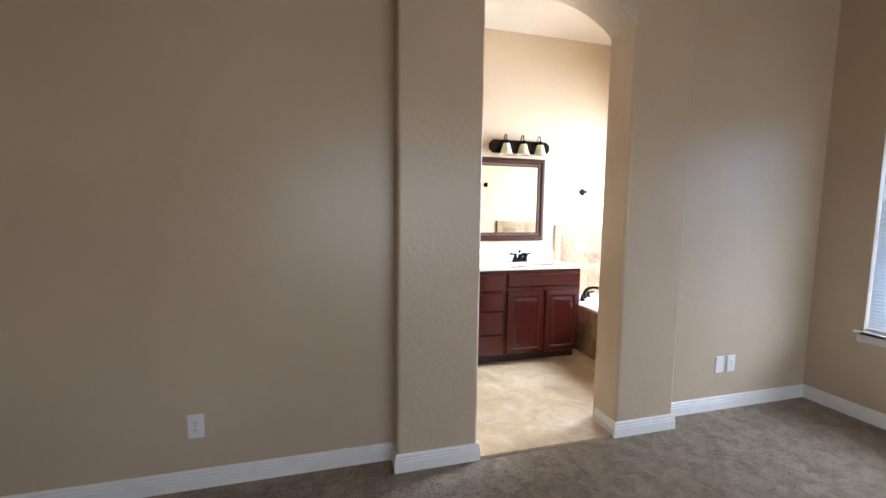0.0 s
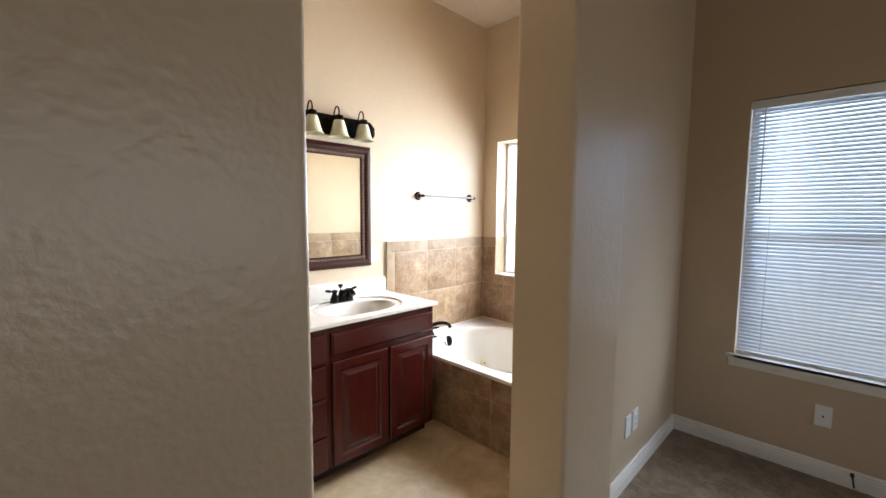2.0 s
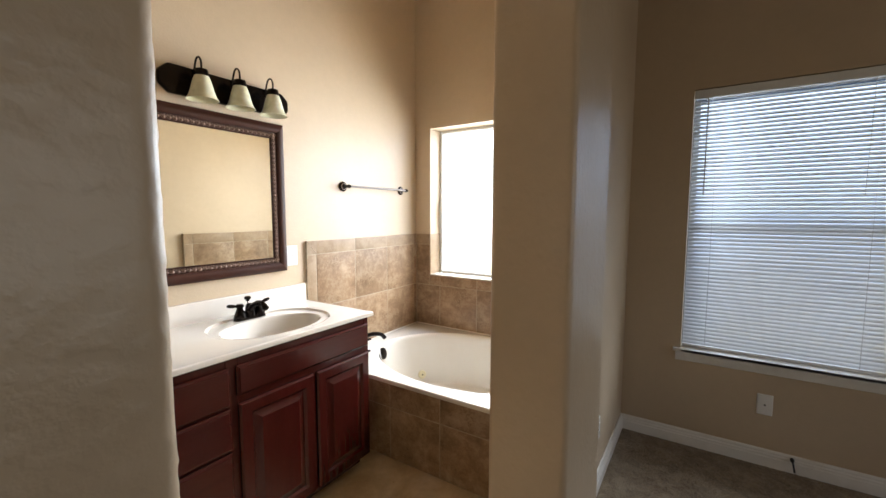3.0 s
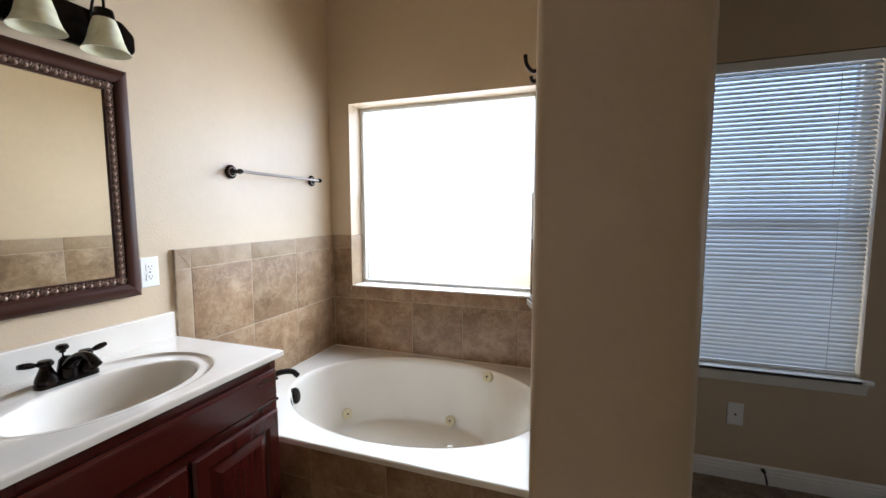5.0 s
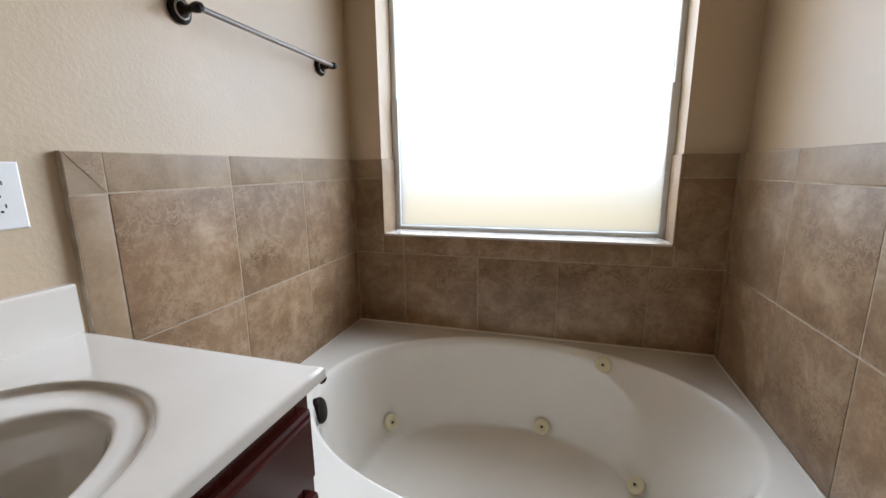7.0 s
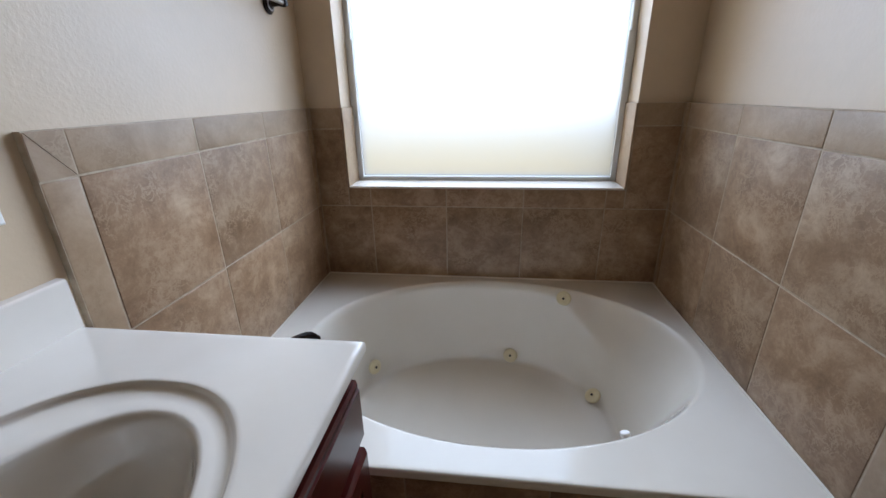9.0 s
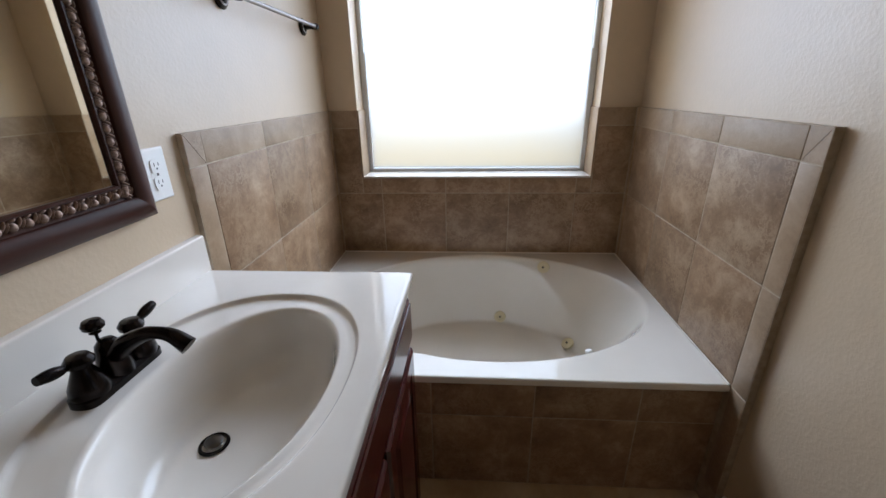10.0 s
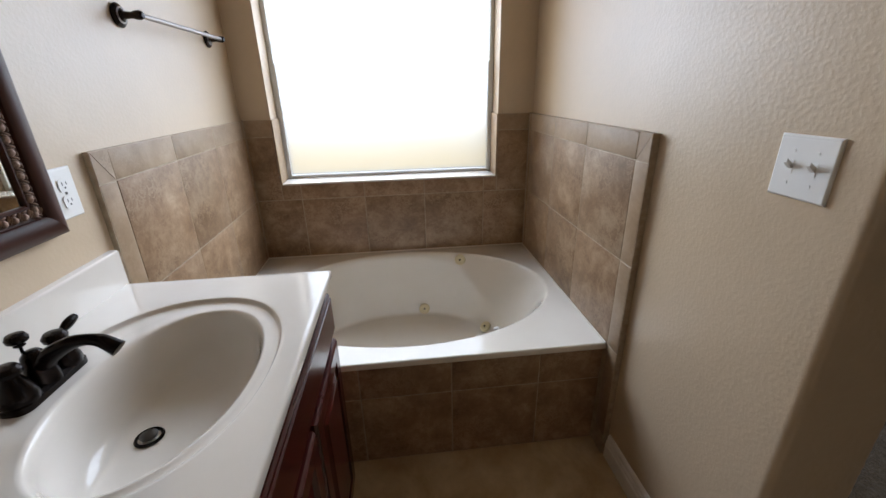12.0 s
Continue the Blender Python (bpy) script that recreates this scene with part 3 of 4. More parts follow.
def jet(at, normal, r=0.031):
    q = Vector(normal).to_track_quat('Z', 'Y').to_matrix().to_4x4()
    m = Matrix.Translation(at) @ q
    j = part("jet", turned(bmesh.new(), [(r, -0.004), (r, 0.003), (r * 0.9, 0.006), (r * 0.55, 0.0065), (r * 0.5, 0.004), (r * 0.28, 0.004), (r * 0.25, 0.0075), (0.002, 0.009)], m, 22), CREAM, tub, "cream round whirlpool jet")
    part("nozzle", turned(bmesh.new(), [(r * 0.17, 0.006), (r * 0.17, 0.0105), (0.001, 0.0108)], m, 12), DARK, j)


JETS = [((2.994, 3.41, 0.183), (-0.5, -0.84, 0.2)), ((3.185, 2.83, 0.142), (-0.89, 0.09, 0.44)),
        ((2.966, 2.511, 0.128), (-0.25, 0.56, 0.79)), ((3.209, 2.612, 0.433), (-0.9, 0.37, 0.3))]
for at, nrm in JETS:
    jet(at, nrm)
m = Matrix.Translation((2.665, 3.506, 0.425)) @ Vector((0.3, -1, 0.25)).to_track_quat('Z', 'Y').to_matrix().to_4x4()
part("overflow_plate", turned(bmesh.new(), [(0.041, -0.01), (0.041, 0.006), (0.037, 0.011), (0.012, 0.013), (0.001, 0.013)], m, 28), BRONZE, tub, "dark bronze overflow plate")
m = Matrix.Translation((2.440, 2.585, 0.458)) @ Vector((0.35, 0.25, 1)).to_track_quat('Z', 'Y').to_matrix().to_4x4()
part("air_control", turned(bmesh.new(), [(0.012, -0.006), (0.012, 0.003), (0.010, 0.005), (0.001, 0.0055)], m, 22), PLASTIC, tub)
bm = bmesh.new()
box(bm, TX[1] - 0.006, TX[1] + 0.002, TY[0], TY[1], DECK - 0.004, DECK + 0.005, 0.002)
box(bm, TX[0] + 0.004, TX[1] - 0.006, TY[1] - 0.006, TY[1] + 0.0, DECK - 0.004, DECK + 0.005, 0.002)
box(bm, TX[0] + 0.004, TX[1] - 0.006, TY[0], TY[0] + 0.006, DECK - 0.004, DECK + 0.005, 0.002)
part("caulk_line", bm, CAULK, tub)

# deck-mounted filler
fl = thing("tub_faucet", (2.50, 3.53, DECK), "dark bronze roman tub faucet on the tub deck", "faucet")
sp = spline([(2.490, 3.565, DECK), (2.493, 3.563, DECK + 0.05), (2.515, 3.55, DECK + 0.095), (2.565, 3.52, DECK + 0.116), (2.622, 3.488, DECK + 0.108), (2.650, 3.474, DECK + 0.078)], 6)
part("spout", tube(bmesh.new(), sp, [0.020 - 0.006 * min(1, i / 20) for i in range(len(sp))], 14), BRONZE, fl)
part("escutcheon", turned(bmesh.new(), [(0.032, 0), (0.032, 0.006), (0.026, 0.014), (0.021, 0.02), (0.001, 0.021)], Matrix.Translation((2.490, 3.565, DECK))), BRONZE, fl)
for hx, hy in ((2.40, 3.46), (2.58, 3.62)):
    h = part("handle", turned(bmesh.new(), [(0.028, 0), (0.028, 0.006), (0.018, 0.018), (0.014, 0.04), (0.018, 0.048), (0.012, 0.058), (0.001, 0.06)], Matrix.Translation((hx, hy, DECK))), BRONZE, fl)
    part("lever", tube(bmesh.new(), spline([(hx, hy, DECK + 0.05), (hx + 0.02, hy - 0.025, DECK + 0.056), (hx + 0.04, hy - 0.05, DECK + 0.062)], 4), [0.006, 0.006, 0.007, 0.008, 0.009, 0.009, 0.008, 0.007, 0.005], 10), BRONZE, h)

# ---- vanity ----
VX0, VX1, VY0, VTOP = 0.975, 2.166, 3.170, 0.845
van = thing("vanity_cabinet", (1.57, 3.44, 0.0), "dark cherry wood bathroom vanity cabinet with raised-panel doors and drawers", "cabinet")
for xp in (VX0, VX1 - 0.018):
    bm = prism(bmesh.new(), [(VY0 + 0.02, VTOP), (NORTH - 0.004, VTOP), (NORTH - 0.004, 0), (VY0 + 0.075, 0), (VY0 + 0.075, 0.085), (VY0 + 0.02, 0.085)], xp, xp + 0.018, 'yz')
    part("side_panel", bm, CHERRY, van)
part("back_panel", boxed(VX0 + 0.018, VX1 - 0.018, NORTH - 0.012, NORTH - 0.006, 0.10, VTOP), CHERRY, van)
part("bottom_panel", boxed(VX0 + 0.018, VX1 - 0.018, VY0 + 0.02, NORTH - 0.012, 0.088, 0.103), CHERRY, van)
bm = bmesh.new()
for a, b in ((VX0, VX0 + 0.03), (1.400, 1.448), (VX1 - 0.03, VX1)):
    box(bm, a, b, VY0, VY0 + 0.02, 0.085, VTOP, 0.0015)
for a, b in ((VX0 + 0.03, 1.400), (1.448, VX1 - 0.03)):
    for z0, z1 in ((0.085, 0.115), (0.805, VTOP), (0.635, 0.69)):
        box(bm, a, b, VY0 + 0.001, VY0 + 0.02, z0, z1, 0.001)
for z0, z1 in ((0.45, 0.485), (0.255, 0.28)):
    box(bm, VX0 + 0.03, 1.400, VY0 + 0.001, VY0 + 0.02, z0, z1, 0.001)
box(bm, 1.79, 1.82, VY0 + 0.001, VY0 + 0.02, 0.115, 0.635, 0.001)
part("face_frame", bm, CHERRY, van)
part("toe_kick", boxed(VX0 + 0.018, VX1 - 0.018, VY0 + 0.075, VY0 + 0.09, 0.0, 0.088), TOEKICK, van)


def slab_front(name, x0, x1, z0, z1, mat):
    """Drawer front with an ogee-eased edge."""
    rs = []
    for d, y in ((0, 0.0), (0, -0.010), (0.004, -0.0145), (0.009, -0.016), (0.011, -0.0195)):
        rs.append([(x0 + d, VY0 + y, z0 + d), (x1 - d, VY0 + y, z0 + d), (x1 - d, VY0 + y, z1 - d), (x0 + d, VY0 + y, z1 - d)])
    return part(name, loft(bmesh.new(), rs, True, True), mat, van, smooth=20)


def panel_door(x0, x1, z0, z1):
    """Frame and raised panel door."""
    s = 0.058
    rs = []
    for d, y in ((0, 0.0), (0, -0.012), (0.003, -0.0165), (0.007, -0.0195), (s - 0.010, -0.0195), (s - 0.005, -0.016), (s, -0.010)):
        rs.append([(x0 + d, VY0 + y, z0 + d), (x1 - d, VY0 + y, z0 + d), (x1 - d, VY0 + y, z1 - d), (x0 + d, VY0 + y, z1 - d)])
    d = part("door", loft(bmesh.new(), rs, True, True), CHERRY, van, smooth=20)
    rs = []
    for q, y in ((s - 0.001, -0.0095), (s + 0.004, -0.0105), (s + 0.028, -0.0185), (s + 0.032, -0.0205)):
        rs.append([(x0 + q, VY0 + y, z0 + q), (x1 - q, VY0 + y, z0 + q), (x1 - q, VY0 + y, z1 - q), (x0 + q, VY0 + y, z1 - q)])
    part("raised_panel", loft(bmesh.new(), rs, True, True), CHERRY, d, smooth=20)


slab_front("false_front", 1.436, VX1 - 0.012, 0.692, 0.812, CHERRY_X)
panel_door(1.440, 1.796, 0.092, 0.660)
panel_door(1.812, VX1 - 0.012, 0.092, 0.660)
for z0, z1 in ((0.662, 0.812), (0.488, 0.652), (0.282, 0.478), (0.092, 0.272)):
    slab_front("drawer_front", VX0 + 0.012, 1.408, z0, z1, CHERRY_X)

# countertop with its moulded bowl
top = thing("vanity_countertop", (1.57, 3.43, VTOP), "white cultured marble countertop with an integral oval sink and backsplash", "countertop")
CX, CY, CZ = 1.760, 3.395, 0.870
QX, QY = (0.958, 2.188), (3.148, NORTH - 0.002)
ang = angles_with_corners(CX, CY, QX, QY, 144)
rings = [outline_ring(CX, CY, ang, 'rect', (QX[0] + 0.03, QX[1] - 0.03), (QY[0] + 0.03, QY[1]), VTOP + 0.0005),
         outline_ring(CX, CY, ang, 'rect', (QX[0] + 0.004, QX[1] - 0.004), (QY[0] + 0.004, QY[1]), VTOP + 0.0005),
         outline_ring(CX, CY, ang, 'rect', QX, QY, VTOP + 0.004),
         outline_ring(CX, CY, ang, 'rect', QX, QY, CZ - 0.006),
         outline_ring(CX, CY, ang, 'rect', (QX[0] + 0.002, QX[1] - 0.002), (QY[0] + 0.002, QY[1]), CZ - 0.0018),
         outline_ring(CX, CY, ang, 'rect', (QX[0] + 0.006, QX[1] - 0.006), (QY[0] + 0.006, QY[1]), CZ),
         outline_ring(CX, CY, ang, 'rect', (QX[0] + 0.012, QX[1] - 0.012), (QY[0] + 0.012, QY[1] - 0.006), CZ)]
for a, b, z, n, dx, dy in ((0.294, 0.226, 0, 2.25, 0.008, 0.022), (0.288, 0.220, 0, 2.25, 0.008, 0.022), (0.2865, 0.2185, -0.0008, 2.25, 0.008, 0.022), (0.2845, 0.2165, -0.0050, 2.2, 0.008, 0.022), (0.2815, 0.2135, -0.0085, 2.2, 0.008, 0.022),
                           (0.277, 0.209, -0.0095, 2.2, 0.008, 0.020), (0.260, 0.182, -0.0080, 2.15, 0.003, 0.004), (0.2495, 0.162, -0.0068, 2.1, -0.002, -0.006), (0.2455, 0.1575, -0.0075, 2.05, -0.003, -0.008),
                           (0.2420, 0.1545, -0.0105, 2.05, -0.003, -0.008), (0.2390, 0.1515, -0.0180, 2, -0.003, -0.008)):
    rings.append(outline_ring(CX, CY, ang, 'oval', a, b, CZ + z, n, dx, dy))
for e, z, d in ((0.982, -0.032, 0), (0.955, -0.052, 0.002), (0.905, -0.076, 0.007), (0.82, -0.100, 0.015), (0.69, -0.118, 0.026), (0.52, -0.129, 0.038), (0.32, -0.134, 0.048), (0.11, -0.137, 0.056)):
    rings.append(outline_ring(CX, CY, ang, 'oval', 0.239 * e, (0.1515 - 0.01 * (1 - e)) * e, CZ + z, 2, -0.003 - 0.01 * (1 - e), -0.008 + d))
part("slab", loft(bmesh.new(), rings, False, True), MARBLE, top, smooth=45)
bm = bmesh.new()
prism(bm, rounded([(NORTH - 0.001, CZ - 0.001), (NORTH - 0.022, CZ - 0.001), (NORTH - 0.022, CZ + 0.098), (NORTH - 0.001, CZ + 0.098)], [0, 0, 0.006, 0]), QX[0] + 0.0, QX[1] - 0.001, 'yz')
part("backsplash", bm, MARBLE, top)
DX, DY, DZ = CX - 0.013, CY + 0.052, CZ - 0.136
dr = part("drain_ring", turned(bmesh.new(), [(0.024, -0.004), (0.026, 0.001), (0.024, 0.004), (0.020, 0.003), (0.019, -0.002), (0.001, -0.003)], Matrix.Translation((DX, DY, DZ)), 28), BRONZE, top, "dark bronze drain ring")
part("stopper", turned(bmesh.new(), [(0.006, -0.003), (0.015, 0.004), (0.016, 0.007), (0.012, 0.0095), (0.001, 0.010)], Matrix.Translation((DX, DY, DZ)), 24), CHROME, dr, "dull metal pop-up stopper")

# sink faucet
fx, fy = 1.764, 3.596
FZ = CZ - 0.0085
fc = thing("sink_faucet", (fx, fy, FZ), "oil-rubbed bronze two-handle centerset faucet on the countertop", "faucet")
bm = bmesh.new()
rs = []
for d, z in ((0.0, -0.003), (0.0, 0.012), (0.003, 0.014), (0.008, 0.018)):
    rs.append([(p.x, p.y, FZ + z) for p in rounded([(fx - 0.079 + d, fy - 0.026 + d), (fx + 0.079 - d, fy - 0.026 + d), (fx + 0.079 - d, fy + 0.026 - d), (fx - 0.079 + d, fy + 0.026 - d)], [0.022 - d * 0.5] * 4, 6)])
part("base", loft(bm, rs, True, True), BRONZE, fc)
part("body", turned(bmesh.new(), [(0.027, 0.012), (0.0255, 0.03), (0.021, 0.052), (0.018, 0.068), (0.011, 0.077), (0.001, 0.079)], Matrix.Translation((fx, fy, FZ))), BRONZE, fc)
rod = part("lift_rod", tube(bmesh.new(), [(fx, fy + 0.014, FZ + 0.06), (fx, fy + 0.014, FZ + 0.095)], 0.0026, 8), BRONZE, fc)
part("knob", turned(bmesh.new(), [(0.005, 0.086), (0.009, 0.089), (0.008, 0.092), (0.0155, 0.098), (0.0165, 0.104), (0.013, 0.111), (0.001, 0.113)], Matrix.Translation((fx, fy + 0.014, FZ))), BRONZE, rod)
sp = spline([(fx, fy - 0.004, FZ + 0.045), (fx + 0.001, fy - 0.035, FZ + 0.070), (fx + 0.002, fy - 0.075, FZ + 0.088), (fx + 0.000, fy - 0.114, FZ + 0.088), (fx - 0.001, fy - 0.142, FZ + 0.068)], 6)
part("spout", tube(bmesh.new(), sp, [0.019 - 0.0085 * min(1, i / 14) + 0.0045 * max(0, (i - 16) / 8) for i in range(len(sp))], 16), BRONZE, fc)
for s in (-1, 1):
    hx = fx + s * 0.051
    h = part("handle", turned(bmesh.new(), [(0.027, 0.012), (0.028, 0.018), (0.0265, 0.028), (0.020, 0.044), (0.0145, 0.057), (0.0135, 0.062), (0.019, 0.066), (0.0205, 0.073), (0.015, 0.081), (0.001, 0.083)], Matrix.Translation((hx, fy, FZ))), BRONZE, fc)
    lv = spline([(hx, fy, FZ + 0.072), (hx + s * 0.019, fy + 0.001, FZ + 0.073), (hx + s * 0.038, fy + 0.002, FZ + 0.077), (hx + s * 0.060, fy + 0.003, FZ + 0.081)], 6)
    part("lever", tube(bmesh.new(), lv, [0.0065 - 0.0015 * math.sin(math.pi * min(1, i / 8)) + 0.003 * max(0, math.sin(math.pi * (i - 7) / 11.5)) for i in range(len(lv))], 12), BRONZE, h)

# ---- framed mirror ----
MX0, MX1, MZ0, MZ1 = 1.120, 2.068, 1.062, 1.880
mir = thing("wall_mirror", (1.594, NORTH, MZ0), "large wall mirror in a dark mahogany frame with bronze beading", "mirror")
FW = 0.082
PROF = [(0.0, 0.001), (0.0, 0.015), (0.002, 0.0175), (0.008, 0.0215), (0.016, 0.0255), (0.024, 0.0275), (0.032, 0.0272), (0.041, 0.0245), (0.0465, 0.0215), (0.0485, 0.0195), (0.050, 0.0145), (0.054, 0.014), (0.074, 0.0135), (0.076, 0.0165), (0.0795, 0.0165), (FW, 0.0125), (FW, 0.001)]


def frame_member(name, a, b, ia, ib, mat):
    """One mitred side of the frame, from corner a to corner b with inward ways ia, ib."""
    rs = []
    for c, w in ((a, ia), (b, ib)):
        rs.append([(c[0] + w[0] * d, NORTH - 0.001 - h, c[1] + w[1] * d) for d, h in PROF])
    return part(name, loft(bmesh.new(), rs, True, True), mat, mir, smooth=25)


c00, c10, c11, c01 = (MX0, MZ0), (MX1, MZ0), (MX1, MZ1), (MX0, MZ1)
rails = [frame_member("frame_rail", c00, c10, (1, 1), (-1, 1), FRAME_X), frame_member("frame_rail", c01, c11, (1, -1), (-1, -1), FRAME_X),
         frame_member("frame_stile", c00, c01, (1, 1), (1, -1), FRAME_Z), frame_member("frame_stile", c10, c11, (-1, 1), (-1, -1), FRAME_Z)]
part("glass", boxed(MX0 + FW - 0.006, MX1 - FW + 0.006, NORTH - 0.010, NORTH - 0.006, MZ0 + FW - 0.006, MZ1 - FW + 0.006), MIRROR, mir, "silvered mirror glass")
bm = bmesh.new()
for cx, cz, rx, rz, ry, lean in ((-0.005, -0.002, 0.0078, 0.0075, 0.0070, 0.0), (0.006, 0.003, 0.0024, 0.0085, 0.0052, 0.5), (0.0105, 0.0, 0.0022, 0.0085, 0.0048, 0.5), (-0.003, 0.0075, 0.007, 0.0022, 0.0045, -0.3)):
    r = bmesh.ops.create_uvsphere(bm, u_segments=8, v_segments=5, radius=1.0)
    for v in r["verts"]:
        x, z = v.co.x * rx, v.co.z * rz
        v.co = Vector((cx + x * math.cos(lean) + z * math.sin(lean), v.co.y * ry, cz - x * math.sin(lean) + z * math.cos(lean)))
bmesh.ops.scale(bm, vec=(1.08, 1.0, 1.08), verts=bm.verts)
bead = finish(bm, "bead", BEADING, 60)
q = 0.064
for r, (p0, p1) in zip(rails, (((MX0 + q, MZ0 + q), (MX1 - q, MZ0 + q)), ((MX0 + q, MZ1 - q), (MX1 - q, MZ1 - q)), ((MX0 + q, MZ0 + q), (MX0 + q, MZ1 - q)), ((MX1 - q, MZ0 + q), (MX1 - q, MZ1 - q)))):
    length = math.hypot(p1[0] - p0[0], p1[1] - p0[1])
    n = int(length / 0.0235)
    for i in range(n + 1):
        t = i / n
        o = part("bead", bead, None, r)
        o.location = (p0[0] + (p1[0] - p0[0]) * t, NORTH - 0.0155, p0[1] + (p1[1] - p0[1]) * t)
        o.rotation_euler = (0, 0.0 if p0[1] == p1[1] else math.pi / 2, 0)

# ---- vanity light ----
lt = thing("vanity_light", (1.78, NORTH, 1.98), "dark bronze three-light bath bar with cream bell glass shades, unlit", "wall light")
LX0, LX1, LZ0, LZ1 = 1.455, 2.105, 1.924, 2.052
pl = rounded([(LX0 + 0.04, LZ0), (LX1 - 0.04, LZ0), (LX1, LZ0 + 0.036), (LX1, LZ1 - 0.036), (LX1 - 0.04, LZ1), (LX0 + 0.04, LZ1), (LX0, LZ1 - 0.036), (LX0, LZ0 + 0.036)], [0.010] * 8, 4)
cen = Vector((1.78, 1.988))
rs = []
for sc, y in ((1.0, 0.001), (1.0, 0.012), (0.985, 0.018), (0.95, 0.021)):
    rs.append([(cen.x + (p.x - cen.x) * (1 - (1 - sc) * 0.3), NORTH - y, cen.y + (p.y - cen.y) * sc) for p in pl])
part("backplate", loft(bmesh.new(), rs, True, True), BRONZE, lt)
for lx in (1.600, 1.780, 1.960):
    ly = NORTH - 0.092
    hook = spline([(lx, NORTH - 0.018, 2.00), (lx, NORTH - 0.03, 2.045), (lx, NORTH - 0.05, 2.088), (lx, NORTH - 0.075, 2.094), (lx, ly, 2.07), (lx, ly, 2.025)], 6)
    arm = part("arm", tube(bmesh.new(), hook, 0.0045, 10), BRONZE, lt)
    part("socket_cup", turned(bmesh.new(), [(0.010, 0.024), (0.026, 0.018), (0.029, 0.0), (0.029, -0.014), (0.001, -0.014)], Matrix.Translation((lx, ly, 2.018))), BRONZE, arm)
    out = [(0.030, 0.0), (0.036, -0.016), (0.043, -0.04), (0.049, -0.066), (0.057, -0.088), (0.067, -0.104)]
    inn = [(r - 0.004, z) for r, z in out[::-1]]
    part("shade", turned(bmesh.new(), [(0.012, 0.001)] + out + inn + [(0.010, -0.004)], Matrix.Translation((lx, ly, 2.006)), 32), SHADE, arm, "cream alabaster glass bell shade", smooth=60)

# ---- towel bar ----
tb = thing("towel_bar", (2.83, NORTH, 1.567), "bronze towel bar with round rosettes fixed to the wall", "towel bar")
for x in (2.522, 3.127):
    m = Matrix.Translation((x, NORTH - 0.0005, 1.567)) @ pose(0, 0, 0, 90, 0, 0)
    ps = part("post", turned(bmesh.new(), [(0.032, 0), (0.033, 0.005), (0.028, 0.010), (0.020, 0.012), (0.011, 0.018), (0.009, 0.04), (0.012, 0.05), (0.013, 0.062), (0.009, 0.071), (0.001, 0.072)], m, 28), BRONZE, tb)
    part("ring", turned(bmesh.new(), [(0.021, 0.0105), (0.023, 0.0125), (0.019, 0.014), (0.016, 0.0125)], m, 28), NICKEL, ps)
part("bar", tube(bmesh.new(), [(2.515, NORTH - 0.060, 1.567), (3.145, NORTH - 0.060, 1.567)], 0.0075, 14), NICKEL, tb, "brushed dull metal bar")


